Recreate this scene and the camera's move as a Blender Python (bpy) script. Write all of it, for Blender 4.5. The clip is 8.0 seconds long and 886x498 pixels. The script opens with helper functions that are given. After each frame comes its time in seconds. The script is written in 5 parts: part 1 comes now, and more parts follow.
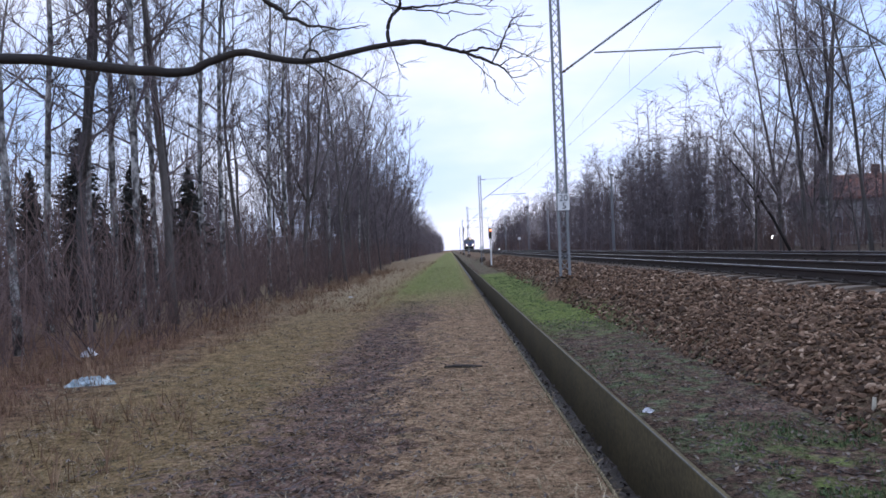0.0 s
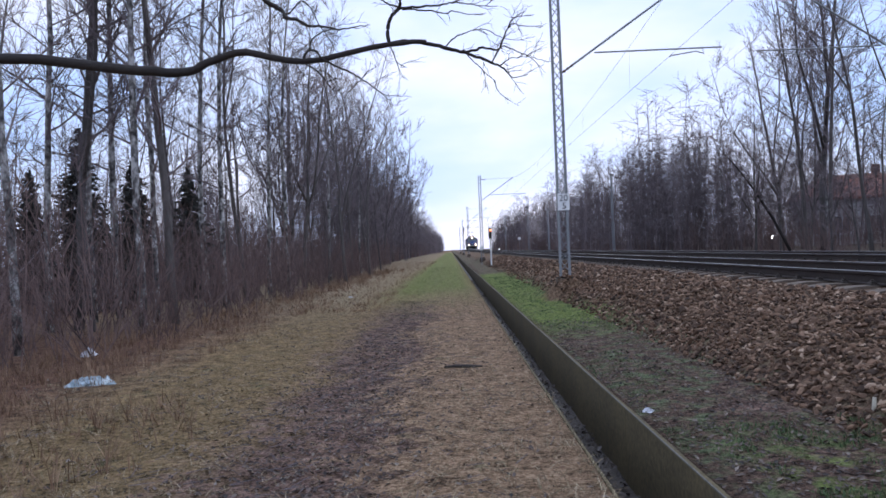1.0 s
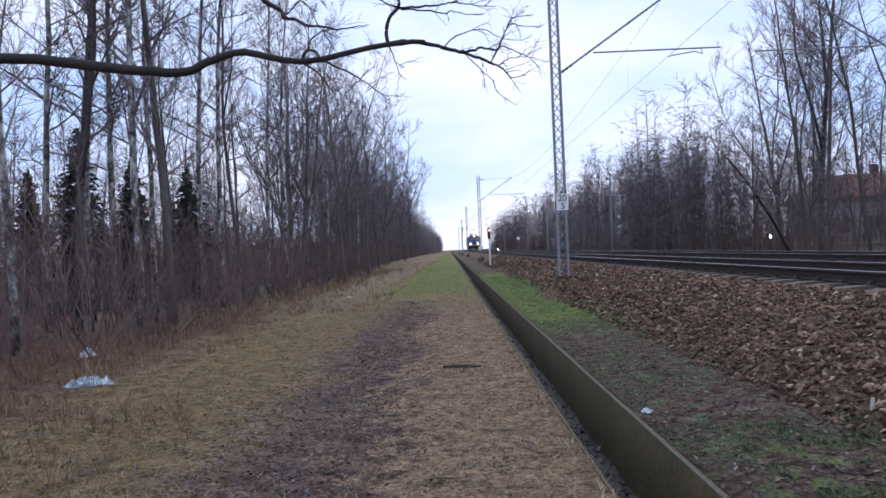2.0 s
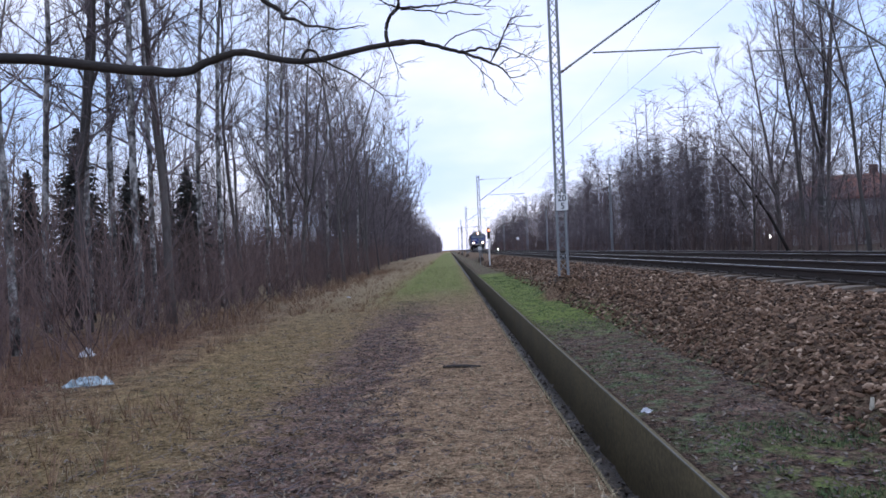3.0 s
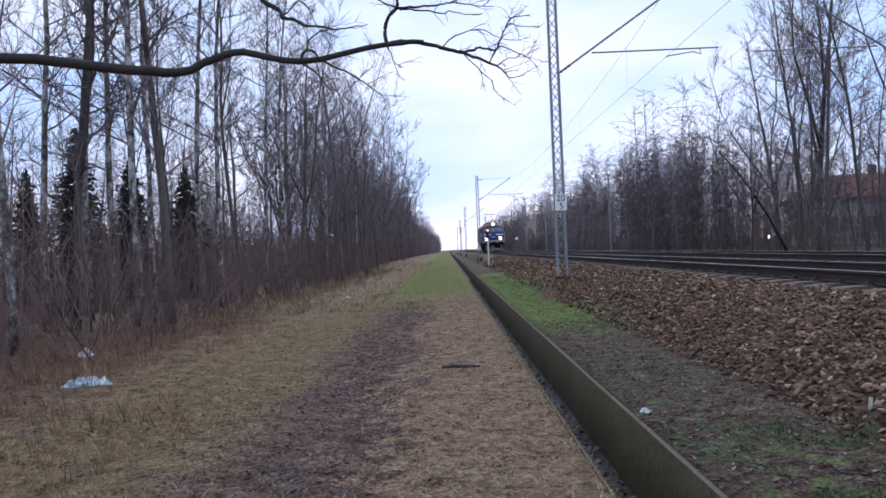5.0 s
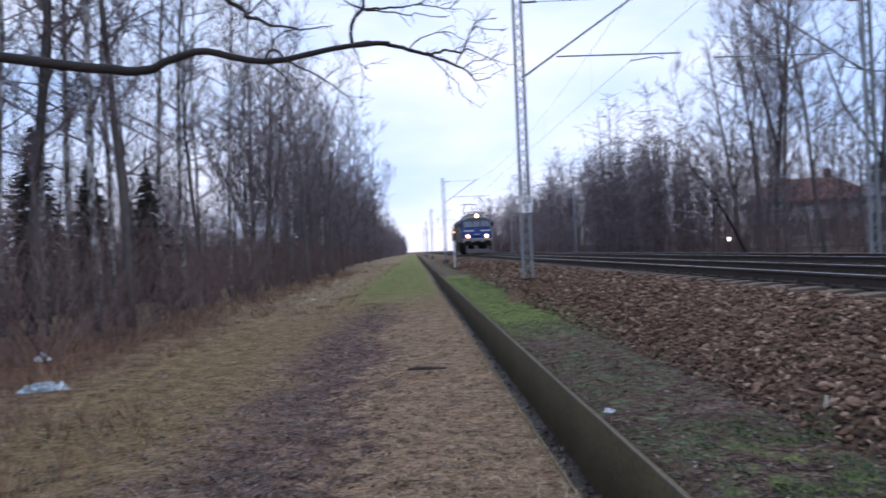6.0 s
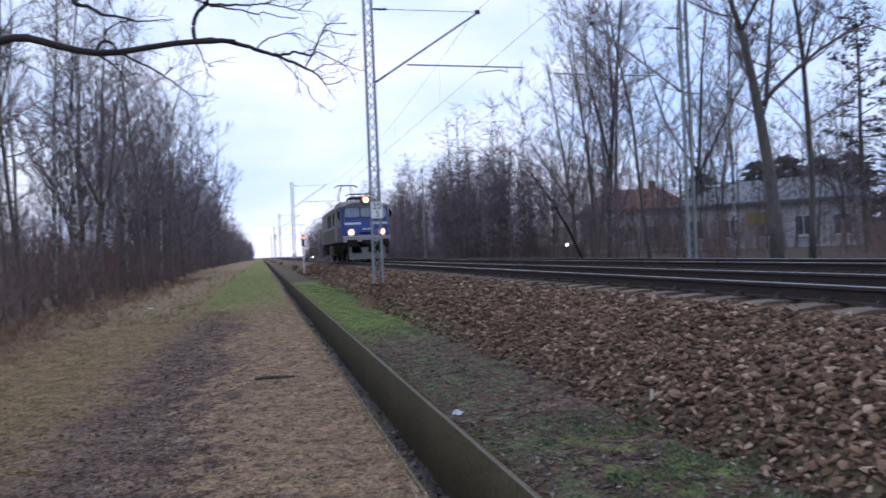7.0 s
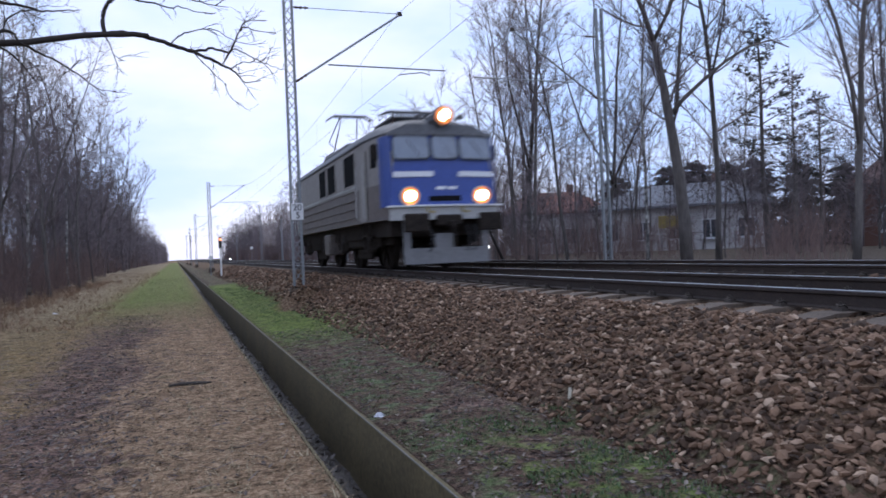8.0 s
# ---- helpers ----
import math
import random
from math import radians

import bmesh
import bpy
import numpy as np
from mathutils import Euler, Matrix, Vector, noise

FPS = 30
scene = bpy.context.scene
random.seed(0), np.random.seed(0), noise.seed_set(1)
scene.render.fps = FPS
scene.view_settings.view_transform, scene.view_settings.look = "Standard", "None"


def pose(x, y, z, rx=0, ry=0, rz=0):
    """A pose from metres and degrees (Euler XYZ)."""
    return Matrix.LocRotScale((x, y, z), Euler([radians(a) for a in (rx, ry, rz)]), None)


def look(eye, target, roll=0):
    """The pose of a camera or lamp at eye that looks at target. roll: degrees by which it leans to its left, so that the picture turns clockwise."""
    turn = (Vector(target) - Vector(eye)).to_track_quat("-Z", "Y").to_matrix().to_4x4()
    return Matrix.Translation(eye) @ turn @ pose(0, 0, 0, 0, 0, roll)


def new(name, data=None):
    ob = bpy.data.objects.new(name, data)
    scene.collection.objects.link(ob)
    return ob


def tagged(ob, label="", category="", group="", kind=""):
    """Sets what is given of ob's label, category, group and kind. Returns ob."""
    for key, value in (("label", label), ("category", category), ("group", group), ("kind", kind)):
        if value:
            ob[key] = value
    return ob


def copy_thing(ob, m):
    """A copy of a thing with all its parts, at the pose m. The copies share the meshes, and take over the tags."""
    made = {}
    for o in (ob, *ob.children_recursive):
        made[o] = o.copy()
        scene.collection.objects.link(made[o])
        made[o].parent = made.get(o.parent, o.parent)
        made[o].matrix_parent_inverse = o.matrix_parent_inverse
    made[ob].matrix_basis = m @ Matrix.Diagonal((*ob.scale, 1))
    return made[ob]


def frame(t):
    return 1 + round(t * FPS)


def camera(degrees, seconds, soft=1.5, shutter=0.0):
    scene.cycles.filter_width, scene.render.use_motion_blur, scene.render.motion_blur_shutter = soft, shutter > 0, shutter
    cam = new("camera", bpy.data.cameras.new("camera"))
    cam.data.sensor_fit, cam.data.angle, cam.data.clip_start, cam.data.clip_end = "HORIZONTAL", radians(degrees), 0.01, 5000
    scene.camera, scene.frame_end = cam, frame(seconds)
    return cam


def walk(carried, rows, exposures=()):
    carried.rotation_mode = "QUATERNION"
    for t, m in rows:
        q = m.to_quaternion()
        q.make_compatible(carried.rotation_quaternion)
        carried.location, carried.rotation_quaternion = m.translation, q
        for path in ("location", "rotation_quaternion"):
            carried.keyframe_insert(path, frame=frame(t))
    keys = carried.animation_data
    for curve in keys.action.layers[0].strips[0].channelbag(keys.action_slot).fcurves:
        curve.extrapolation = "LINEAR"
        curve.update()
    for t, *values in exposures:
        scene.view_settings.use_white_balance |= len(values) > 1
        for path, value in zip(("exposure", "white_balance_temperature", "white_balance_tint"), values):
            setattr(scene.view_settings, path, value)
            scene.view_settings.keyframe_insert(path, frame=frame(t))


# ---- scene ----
EYE = 1.4            # eye above the path
RAIL = 0.936         # rail tops above the path
TRACK = (5.75, 9.69)  # centre lines of the two tracks
FRONT_AT_END, SPEED = 15.0, 24.65

# ---- camera ----
cam = camera(63.6, 8.0, soft=1.6, shutter=0.5)
# seconds, tilt, turn
PATH = [(0.0, 90.1, 0.60), (0.5, 90.1, 0.60), (1.0, 90.1, 0.60), (1.5, 90.1, 0.538), (2.2, 90.1, 0.50), (3.0, 90.1, 0.475), (4.5, 90.1, 0.475), (5.3, 90.1, 0.33), (5.8, 90.1, -0.264),
        (6.0, 90.14, -2.325), (6.1, 90.15, -3.656), (6.5, 90.17, -8.415), (7.0, 90.1, -14.278), (7.5, 90.05, -17.815), (8.0, 90.0, -20.52)]
walk(cam, [(t, pose(0, 0, EYE, tilt, 2.37, yaw)) for t, tilt, yaw in PATH])


# ---- world and light ----
def make_world():
    w = bpy.data.worlds.new("overcast_sky")
    scene.world = w
    w.use_nodes = True
    nt = w.node_tree
    nt.nodes.clear()
    out = nt.nodes.new("ShaderNodeOutputWorld")
    bg = nt.nodes.new("ShaderNodeBackground")
    sky = nt.nodes.new("ShaderNodeTexSky")
    sky.sky_type, sky.sun_disc = "NISHITA", False
    sky.sun_elevation, sky.sun_rotation = radians(9), radians(8)
    scale = nt.nodes.new("ShaderNodeVectorMath")
    scale.operation = "SCALE"
    scale.inputs["Scale"].default_value = 0.13
    nt.links.new(sky.outputs[0], scale.inputs[0])
    co = nt.nodes.new("ShaderNodeTexCoord")
    mp = nt.nodes.new("ShaderNodeMapping")
    mp.inputs["Scale"].default_value = (1.0, 1.0, 2.6)
    nt.links.new(co.outputs["Generated"], mp.inputs[0])
    no = nt.nodes.new("ShaderNodeTexNoise")
    no.inputs["Scale"].default_value, no.inputs["Detail"].default_value, no.inputs["Roughness"].default_value = 2.6, 5.0, 0.5
    nt.links.new(mp.outputs[0], no.inputs[0])
    ramp = nt.nodes.new("ShaderNodeValToRGB")
    ramp.color_ramp.elements[0].position, ramp.color_ramp.elements[1].position = 0.36, 0.66
    ramp.color_ramp.elements[0].color, ramp.color_ramp.elements[1].color = (0.60, 0.83, 1.34, 1), (1.0, 1.07, 1.34, 1)
    nt.links.new(no.outputs[0], ramp.inputs[0])
    mix = nt.nodes.new("ShaderNodeMix")
    mix.data_type = "RGBA"
    mix.inputs[0].default_value = 0.97
    nt.links.new(scale.outputs[0], mix.inputs[6])
    nt.links.new(ramp.outputs[0], mix.inputs[7])
    nt.links.new(mix.outputs[2], bg.inputs[0])
    bg.inputs[1].default_value = 1.0
    nt.links.new(bg.outputs[0], out.inputs[0])


make_world()
sun = new("sun", bpy.data.lights.new("sun", "SUN"))
sun.data.energy, sun.data.angle, sun.data.color = 0.5, radians(25), (1.0, 0.95, 0.88)
sun.matrix_world = look((0, 0, 50), (-12, -60, 0))


# ---- materials ----
def ramp_node(nt, source, stops):
    r = nt.nodes.new("ShaderNodeValToRGB")
    els = r.color_ramp.elements
    while len(els) < len(stops):
        els.new(0.5)
    for e, (p, c) in zip(els, stops):
        e.position, e.color = p, (*c, 1)
    nt.links.new(source, r.inputs[0])
    return r.outputs[0]


def noise_node(nt, vec, scale, detail=4.0, rough=0.6):
    n = nt.nodes.new("ShaderNodeTexNoise")
    n.inputs["Scale"].default_value, n.inputs["Detail"].default_value, n.inputs["Roughness"].default_value = scale, detail, rough
    nt.links.new(vec, n.inputs["Vector"])
    return n.outputs[0]


def math_node(nt, op, a, b=0.0, c=None, clamp=False):
    m = nt.nodes.new("ShaderNodeMath")
    m.operation, m.use_clamp = op, clamp
    for i, v in enumerate((a, b, c)):
        if v is None:
            continue
        if isinstance(v, (int, float)):
            m.inputs[i].default_value = v
        else:
            nt.links.new(v, m.inputs[i])
    return m.outputs[0]


def mix_node(nt, fac, a, b, blend="MIX"):
    m = nt.nodes.new("ShaderNodeMix")
    m.data_type, m.blend_type = "RGBA", blend
    for i, v in ((0, fac), (6, a), (7, b)):
        if isinstance(v, (int, float)):
            m.inputs[i].default_value = v
        elif isinstance(v, tuple):
            m.inputs[i].default_value = (*v, 1)
        else:
            nt.links.new(v, m.inputs[i])
    return m.outputs[2]


def blank(name):
    m = bpy.data.materials.new(name)
    m.use_nodes = True
    nt = m.node_tree
    return m, nt, nt.nodes["Principled BSDF"]


def bump_to(nt, bsdf, height, strength, distance):
    b = nt.nodes.new("ShaderNodeBump")
    b.inputs["Strength"].default_value, b.inputs["Distance"].default_value = strength, distance
    nt.links.new(height, b.inputs["Height"])
    nt.links.new(b.outputs[0], bsdf.inputs["Normal"])


def surface(name, dark, light, rough=0.8, metal=0.0, fine=40.0, coarse=2.0, bump=0.3, depth=0.004, stretch=(1, 1, 1), vary=0.0, spec=0.5):
    """Two-scale mottled surface between two colours; vary: how far single objects differ."""
    m, nt, bsdf = blank(name)
    co = nt.nodes.new("ShaderNodeTexCoord")
    mp = nt.nodes.new("ShaderNodeMapping")
    mp.inputs["Scale"].default_value = stretch
    nt.links.new(co.outputs["Object"], mp.inputs[0])
    a = noise_node(nt, mp.outputs[0], fine)
    b = noise_node(nt, mp.outputs[0], coarse, 3.0)
    s = math_node(nt, "MULTIPLY_ADD", a, 0.55, math_node(nt, "MULTIPLY", b, 0.45))
    if vary:
        info = nt.nodes.new("ShaderNodeObjectInfo")
        s = math_node(nt, "ADD", s, math_node(nt, "MULTIPLY_ADD", info.outputs["Random"], vary, -vary / 2))
    col = ramp_node(nt, s, [(0.3, dark), (0.7, light)])
    nt.links.new(col, bsdf.inputs["Base Color"])
    bsdf.inputs["Metallic"].default_value = metal
    bsdf.inputs["Specular IOR Level"].default_value = spec
    nt.links.new(math_node(nt, "MULTIPLY_ADD", b, 0.25, rough - 0.12, clamp=True), bsdf.inputs["Roughness"])
    if bump:
        bump_to(nt, bsdf, a, bump, depth)
    return m


def islands(name, stops, rough=0.9, fine=60.0):
    """Each loose piece takes its own tone."""
    m, nt, bsdf = blank(name)
    g = nt.nodes.new("ShaderNodeNewGeometry")
    co = nt.nodes.new("ShaderNodeTexCoord")
    info = nt.nodes.new("ShaderNodeObjectInfo")
    r = math_node(nt, "FRACT", math_node(nt, "ADD", g.outputs["Random Per Island"], info.outputs["Random"]))
    col = ramp_node(nt, r, stops)
    n = noise_node(nt, co.outputs["Object"], fine)
    col = mix_node(nt, 0.5, col, ramp_node(nt, n, [(0.3, (0.35, 0.35, 0.35)), (0.75, (1, 1, 1))]), "MULTIPLY")
    nt.links.new(col, bsdf.inputs["Base Color"])
    bsdf.inputs["Roughness"].default_value = rough
    bump_to(nt, bsdf, n, 0.4, 0.004)
    return m


def glow(name, colour, strength):
    m, nt, bsdf = blank(name)
    bsdf.inputs["Base Color"].default_value = (*colour, 1)
    bsdf.inputs["Emission Color"].default_value = (*colour, 1)
    bsdf.inputs["Emission Strength"].default_value = strength
    return m


def birch_bark():
    m, nt, bsdf = blank("birch_bark")
    co = nt.nodes.new("ShaderNodeTexCoord")
    mp = nt.nodes.new("ShaderNodeMapping")
    mp.inputs["Scale"].default_value = (5.0, 5.0, 3.2)
    nt.links.new(co.outputs["Object"], mp.inputs[0])
    marks = noise_node(nt, mp.outputs[0], 1.6, 4.0, 0.65)
    big = noise_node(nt, co.outputs["Object"], 0.7, 3.0)
    s = math_node(nt, "MULTIPLY_ADD", big, 0.35, math_node(nt, "MULTIPLY", marks, 0.65))
    col = ramp_node(nt, s, [(0.42, (0.03, 0.027, 0.026)), (0.49, (0.15, 0.14, 0.13)), (0.58, (0.46, 0.44, 0.42))])
    nt.links.new(col, bsdf.inputs["Base Color"])
    bsdf.inputs["Roughness"].default_value = 0.8
    bump_to(nt, bsdf, marks, 0.4, 0.01)
    return m


def ground_material():
    """Dry verge grass with a leaf-strewn wheel track, greener ground farther on and on the strip past the channel."""
    m, nt, bsdf = blank("verge_ground")
    g = nt.nodes.new("ShaderNodeNewGeometry")
    sep = nt.nodes.new("ShaderNodeSeparateXYZ")
    nt.links.new(g.outputs["Position"], sep.inputs[0])
    pos = g.outputs["Position"]
    X, Y = sep.outputs[0], sep.outputs[1]
    fine, mid, big = noise_node(nt, pos, 38, 6, 0.7), noise_node(nt, pos, 4.5, 5, 0.65), noise_node(nt, pos, 0.55, 4, 0.55)

    def band(v, lo, hi, soft, wobble=0.8):
        v = math_node(nt, "MULTIPLY_ADD", math_node(nt, "SUBTRACT", mid, 0.5), wobble, v)
        v = math_node(nt, "MULTIPLY_ADD", math_node(nt, "SUBTRACT", big, 0.5), wobble * 1.2, v)
        up = math_node(nt, "MULTIPLY_ADD", v, 1 / soft, -lo / soft + 0.5, clamp=True)
        down = math_node(nt, "MULTIPLY_ADD", v, -1 / soft, hi / soft + 0.5, clamp=True)
        return math_node(nt, "MULTIPLY", up, down)

    def both(a, b):
        return math_node(nt, "MULTIPLY", a, b)

    clump = noise_node(nt, pos, 15, 6, 0.8)
    tone = math_node(nt, "MULTIPLY_ADD", fine, 0.35, math_node(nt, "MULTIPLY_ADD", clump, 0.4, math_node(nt, "MULTIPLY", mid, 0.25)))
    # The dark low stops paint the shadows between tufts into the ground colour.
    dry = ramp_node(nt, tone, [(0.42, (0.050, 0.029, 0.016)), (0.5, (0.293, 0.185, 0.109)), (0.595, (0.583, 0.398, 0.253))])
    olive = ramp_node(nt, tone, [(0.42, (0.041, 0.029, 0.013)), (0.5, (0.240, 0.162, 0.077)), (0.595, (0.451, 0.316, 0.161))])
    mulch = ramp_node(nt, tone, [(0.42, (0.020, 0.012, 0.010)), (0.5, (0.135, 0.081, 0.066)), (0.595, (0.413, 0.266, 0.208))])
    green = ramp_node(nt, tone, [(0.40, (0.059, 0.077, 0.020)), (0.5, (0.151, 0.194, 0.048)), (0.61, (0.249, 0.300, 0.086))])
    moss = ramp_node(nt, tone, [(0.42, (0.018, 0.024, 0.012)), (0.5, (0.081, 0.106, 0.051)), (0.59, (0.190, 0.218, 0.116))])
    soil = ramp_node(nt, tone, [(0.42, (0.019, 0.012, 0.009)), (0.5, (0.134, 0.083, 0.060)), (0.61, (0.292, 0.193, 0.137))])
    rust = ramp_node(nt, tone, [(0.42, (0.023, 0.013, 0.009)), (0.5, (0.160, 0.085, 0.055)), (0.61, (0.310, 0.177, 0.118))])
    col = mix_node(nt, band(X, -4.0, -1.4, 1.6), dry, olive)
    spots = noise_node(nt, pos, 9, 4, 0.6)
    col = mix_node(nt, math_node(nt, "MULTIPLY_ADD", spots, 6.0, -3.5, clamp=True), col, rust)
    col = mix_node(nt, math_node(nt, "MULTIPLY_ADD", noise_node(nt, pos, 1.7, 4, 0.7), 5.0, -3.0, clamp=True), col, moss)
    col = mix_node(nt, both(band(X, -1.6, -0.62, 0.45, 1.9), both(band(Y, -4, 18, 8.0, 2.0), math_node(nt, "MULTIPLY_ADD", clump, 5.0, -1.6, clamp=True))), col, mulch)
    col = mix_node(nt, both(both(band(X, -2.2, 0.9, 1.0), band(Y, 22, 400, 10, 4.0)), math_node(nt, "MULTIPLY_ADD", mid, 2.7, -0.6, clamp=True)), col, green)
    col = mix_node(nt, band(X, -60, -4.1, 1.2, 1.6), col, rust)
    pale = ramp_node(nt, tone, [(0.40, (0.109, 0.079, 0.046)), (0.5, (0.277, 0.211, 0.128)), (0.61, (0.420, 0.335, 0.212))])
    col = mix_node(nt, both(band(X, -9.5, -2.3, 1.0, 1.2), both(band(Y, 17, 320, 9.0, 3.0), math_node(nt, "MULTIPLY_ADD", mid, 3.0, -0.7, clamp=True))), col, pale)
    col = mix_node(nt, band(X, 1.40, 3.4, 0.04, 0.0), col, soil)
    right = band(X, 1.45, 3.2, 0.1, 0.0)
    col = mix_node(nt, both(right, math_node(nt, "MULTIPLY_ADD", mid, 6.0, -2.75, clamp=True)), col, moss)
    col = mix_node(nt, both(right, math_node(nt, "MULTIPLY_ADD", big, 7.0, -3.8, clamp=True)), col, mulch)
    col = mix_node(nt, both(both(both(right, band(X, 1.3, 2.8, 0.6)), band(Y, 11.8, 38, 3.0, 2.0)), math_node(nt, "MULTIPLY_ADD", mid, 4.0, -0.95, clamp=True)), col, green)
    col = mix_node(nt, both(both(right, math_node(nt, "MULTIPLY_ADD", mid, 5.0, -2.3, clamp=True)), both(band(X, 1.9, 2.75, 0.4), band(Y, 2.2, 4.9, 1.2, 1.2))), col, green)
    bed = ramp_node(nt, noise_node(nt, pos, 16, 5, 0.75), [(0.35, (0.042, 0.026, 0.017)), (0.52, (0.186, 0.118, 0.074)), (0.70, (0.372, 0.254, 0.162))])
    col = mix_node(nt, band(X, 2.95, 12.6, 0.4, 0.5), col, bed)
    col = mix_node(nt, both(band(X, 2.3, 3.3, 0.25, 0.3), band(Y, 17.4, 19.1, 0.4, 0.3)), col, bed)
    litter = ramp_node(nt, tone, [(0.32, (0.04, 0.030, 0.024)), (0.55, (0.13, 0.100, 0.075)), (0.72, (0.26, 0.205, 0.155))])
    col = mix_node(nt, band(X, 12.4, 900, 0.6, 0.6), col, litter)
    nt.links.new(col, bsdf.inputs["Base Color"])
    bsdf.inputs["Roughness"].default_value = 0.95
    bsdf.inputs["Specular IOR Level"].default_value = 0.15
    bump_to(nt, bsdf, math_node(nt, "MULTIPLY_ADD", fine, 0.5, math_node(nt, "ADD", mid, clump)), 0.9, 0.05)
    return m


M = {
    "ground": ground_material(),
    "birch": birch_bark(),
    "bark": surface("grey_brown_bark", (0.038, 0.033, 0.031), (0.162, 0.140, 0.128), 0.9, fine=14, coarse=1.2, bump=0.7, depth=0.02, stretch=(1, 1, 0.25), vary=0.15),
    "limb": surface("damp_dark_bark", (0.012, 0.009, 0.008), (0.05, 0.039, 0.033), 0.85, fine=60, coarse=5, bump=0.6, depth=0.008, stretch=(0.4, 1, 1)),
    "twig": surface("bare_twigs", (0.083, 0.066, 0.069), (0.230, 0.184, 0.192), 0.85, fine=8, coarse=0.8, bump=0, vary=0.3),
    "brush": surface("reddish_brush_stems", (0.076, 0.050, 0.045), (0.227, 0.151, 0.133), 0.9, fine=6, coarse=0.7, bump=0, vary=0.3),
    "needle": surface("dark_spruce_needles", (0.021, 0.022, 0.019), (0.068, 0.065, 0.057), 0.9, fine=12, coarse=1.5, bump=0.3, vary=0.15),
    "concrete": surface("mossy_concrete", (0.045, 0.034, 0.015), (0.163, 0.122, 0.057), 0.9, fine=24, coarse=1.1, bump=0.4, depth=0.006),
    "edge": surface("worn_concrete_edge", (0.07, 0.065, 0.05), (0.19, 0.18, 0.15), 0.9, fine=30, coarse=2.0, bump=0.4),
    "sludge": islands("wet_leaf_sludge", [(0.0, (0.03, 0.023, 0.02)), (0.5, (0.08, 0.06, 0.05)), (1.0, (0.18, 0.15, 0.135))], 0.6),
    "sleeper": surface("weathered_concrete_sleeper", (0.060, 0.041, 0.030), (0.187, 0.143, 0.108), 0.9, fine=40, coarse=3, bump=0.4, vary=0.2),
    "rail_top": surface("polished_rail_head", (0.30, 0.30, 0.32), (0.48, 0.48, 0.50), 0.3, 1.0, fine=20, coarse=2, bump=0.05),
    "rail": surface("rusty_rail_web", (0.02, 0.014, 0.012), (0.06, 0.042, 0.034), 0.85, 0.1, fine=40, coarse=4, bump=0.3),
    "iron": surface("dark_rusty_iron", (0.03, 0.024, 0.02), (0.10, 0.078, 0.065), 0.75, 0.4, fine=60, coarse=5, bump=0.2),
    "zinc": surface("weathered_grey_paint", (0.17, 0.18, 0.19), (0.33, 0.345, 0.36), 0.6, 0.3, fine=30, coarse=1.5, bump=0.1, vary=0.1),
    "wire": surface("dark_wire", (0.16, 0.165, 0.18), (0.30, 0.31, 0.33), 0.5, 0.3, bump=0),
    "insulator": surface("brown_insulator", (0.04, 0.025, 0.02), (0.09, 0.055, 0.045), 0.3, bump=0),
    "white": surface("white_sign_paint", (0.70, 0.70, 0.70), (0.84, 0.84, 0.83), 0.5, fine=50, coarse=4, bump=0.05),
    "black": surface("black_paint", (0.012, 0.012, 0.013), (0.03, 0.03, 0.032), 0.6, bump=0),
    "stone": islands("brown_ballast_stones", [(0.0, (0.048, 0.026, 0.014)), (0.35, (0.119, 0.065, 0.037)), (0.7, (0.214, 0.121, 0.071)), (0.9, (0.328, 0.200, 0.126)), (1.0, (0.570, 0.409, 0.288))], 0.9, 30),
    "straw": islands("dry_grass_blades", [(0.0, (0.09, 0.06, 0.032)), (0.4, (0.25, 0.175, 0.10)), (0.75, (0.46, 0.35, 0.215)), (0.9, (0.60, 0.48, 0.32)), (1.0, (0.17, 0.155, 0.06))], 0.9, 3),
    "tan": islands("tall_dead_grass", [(0.0, (0.138, 0.074, 0.044)), (0.5, (0.288, 0.168, 0.100)), (1.0, (0.450, 0.291, 0.179))], 0.9, 3),
    "grass": islands("green_grass_blades", [(0.0, (0.05, 0.085, 0.032)), (0.5, (0.105, 0.165, 0.062)), (0.85, (0.16, 0.22, 0.09)), (1.0, (0.27, 0.22, 0.11))], 0.8, 3),
    "leaf": islands("fallen_leaves", [(0.0, (0.022, 0.016, 0.014)), (0.45, (0.07, 0.049, 0.041)), (0.8, (0.18, 0.13, 0.105)), (0.95, (0.24, 0.19, 0.15)), (1.0, (0.34, 0.28, 0.23))], 0.75, 10),
}


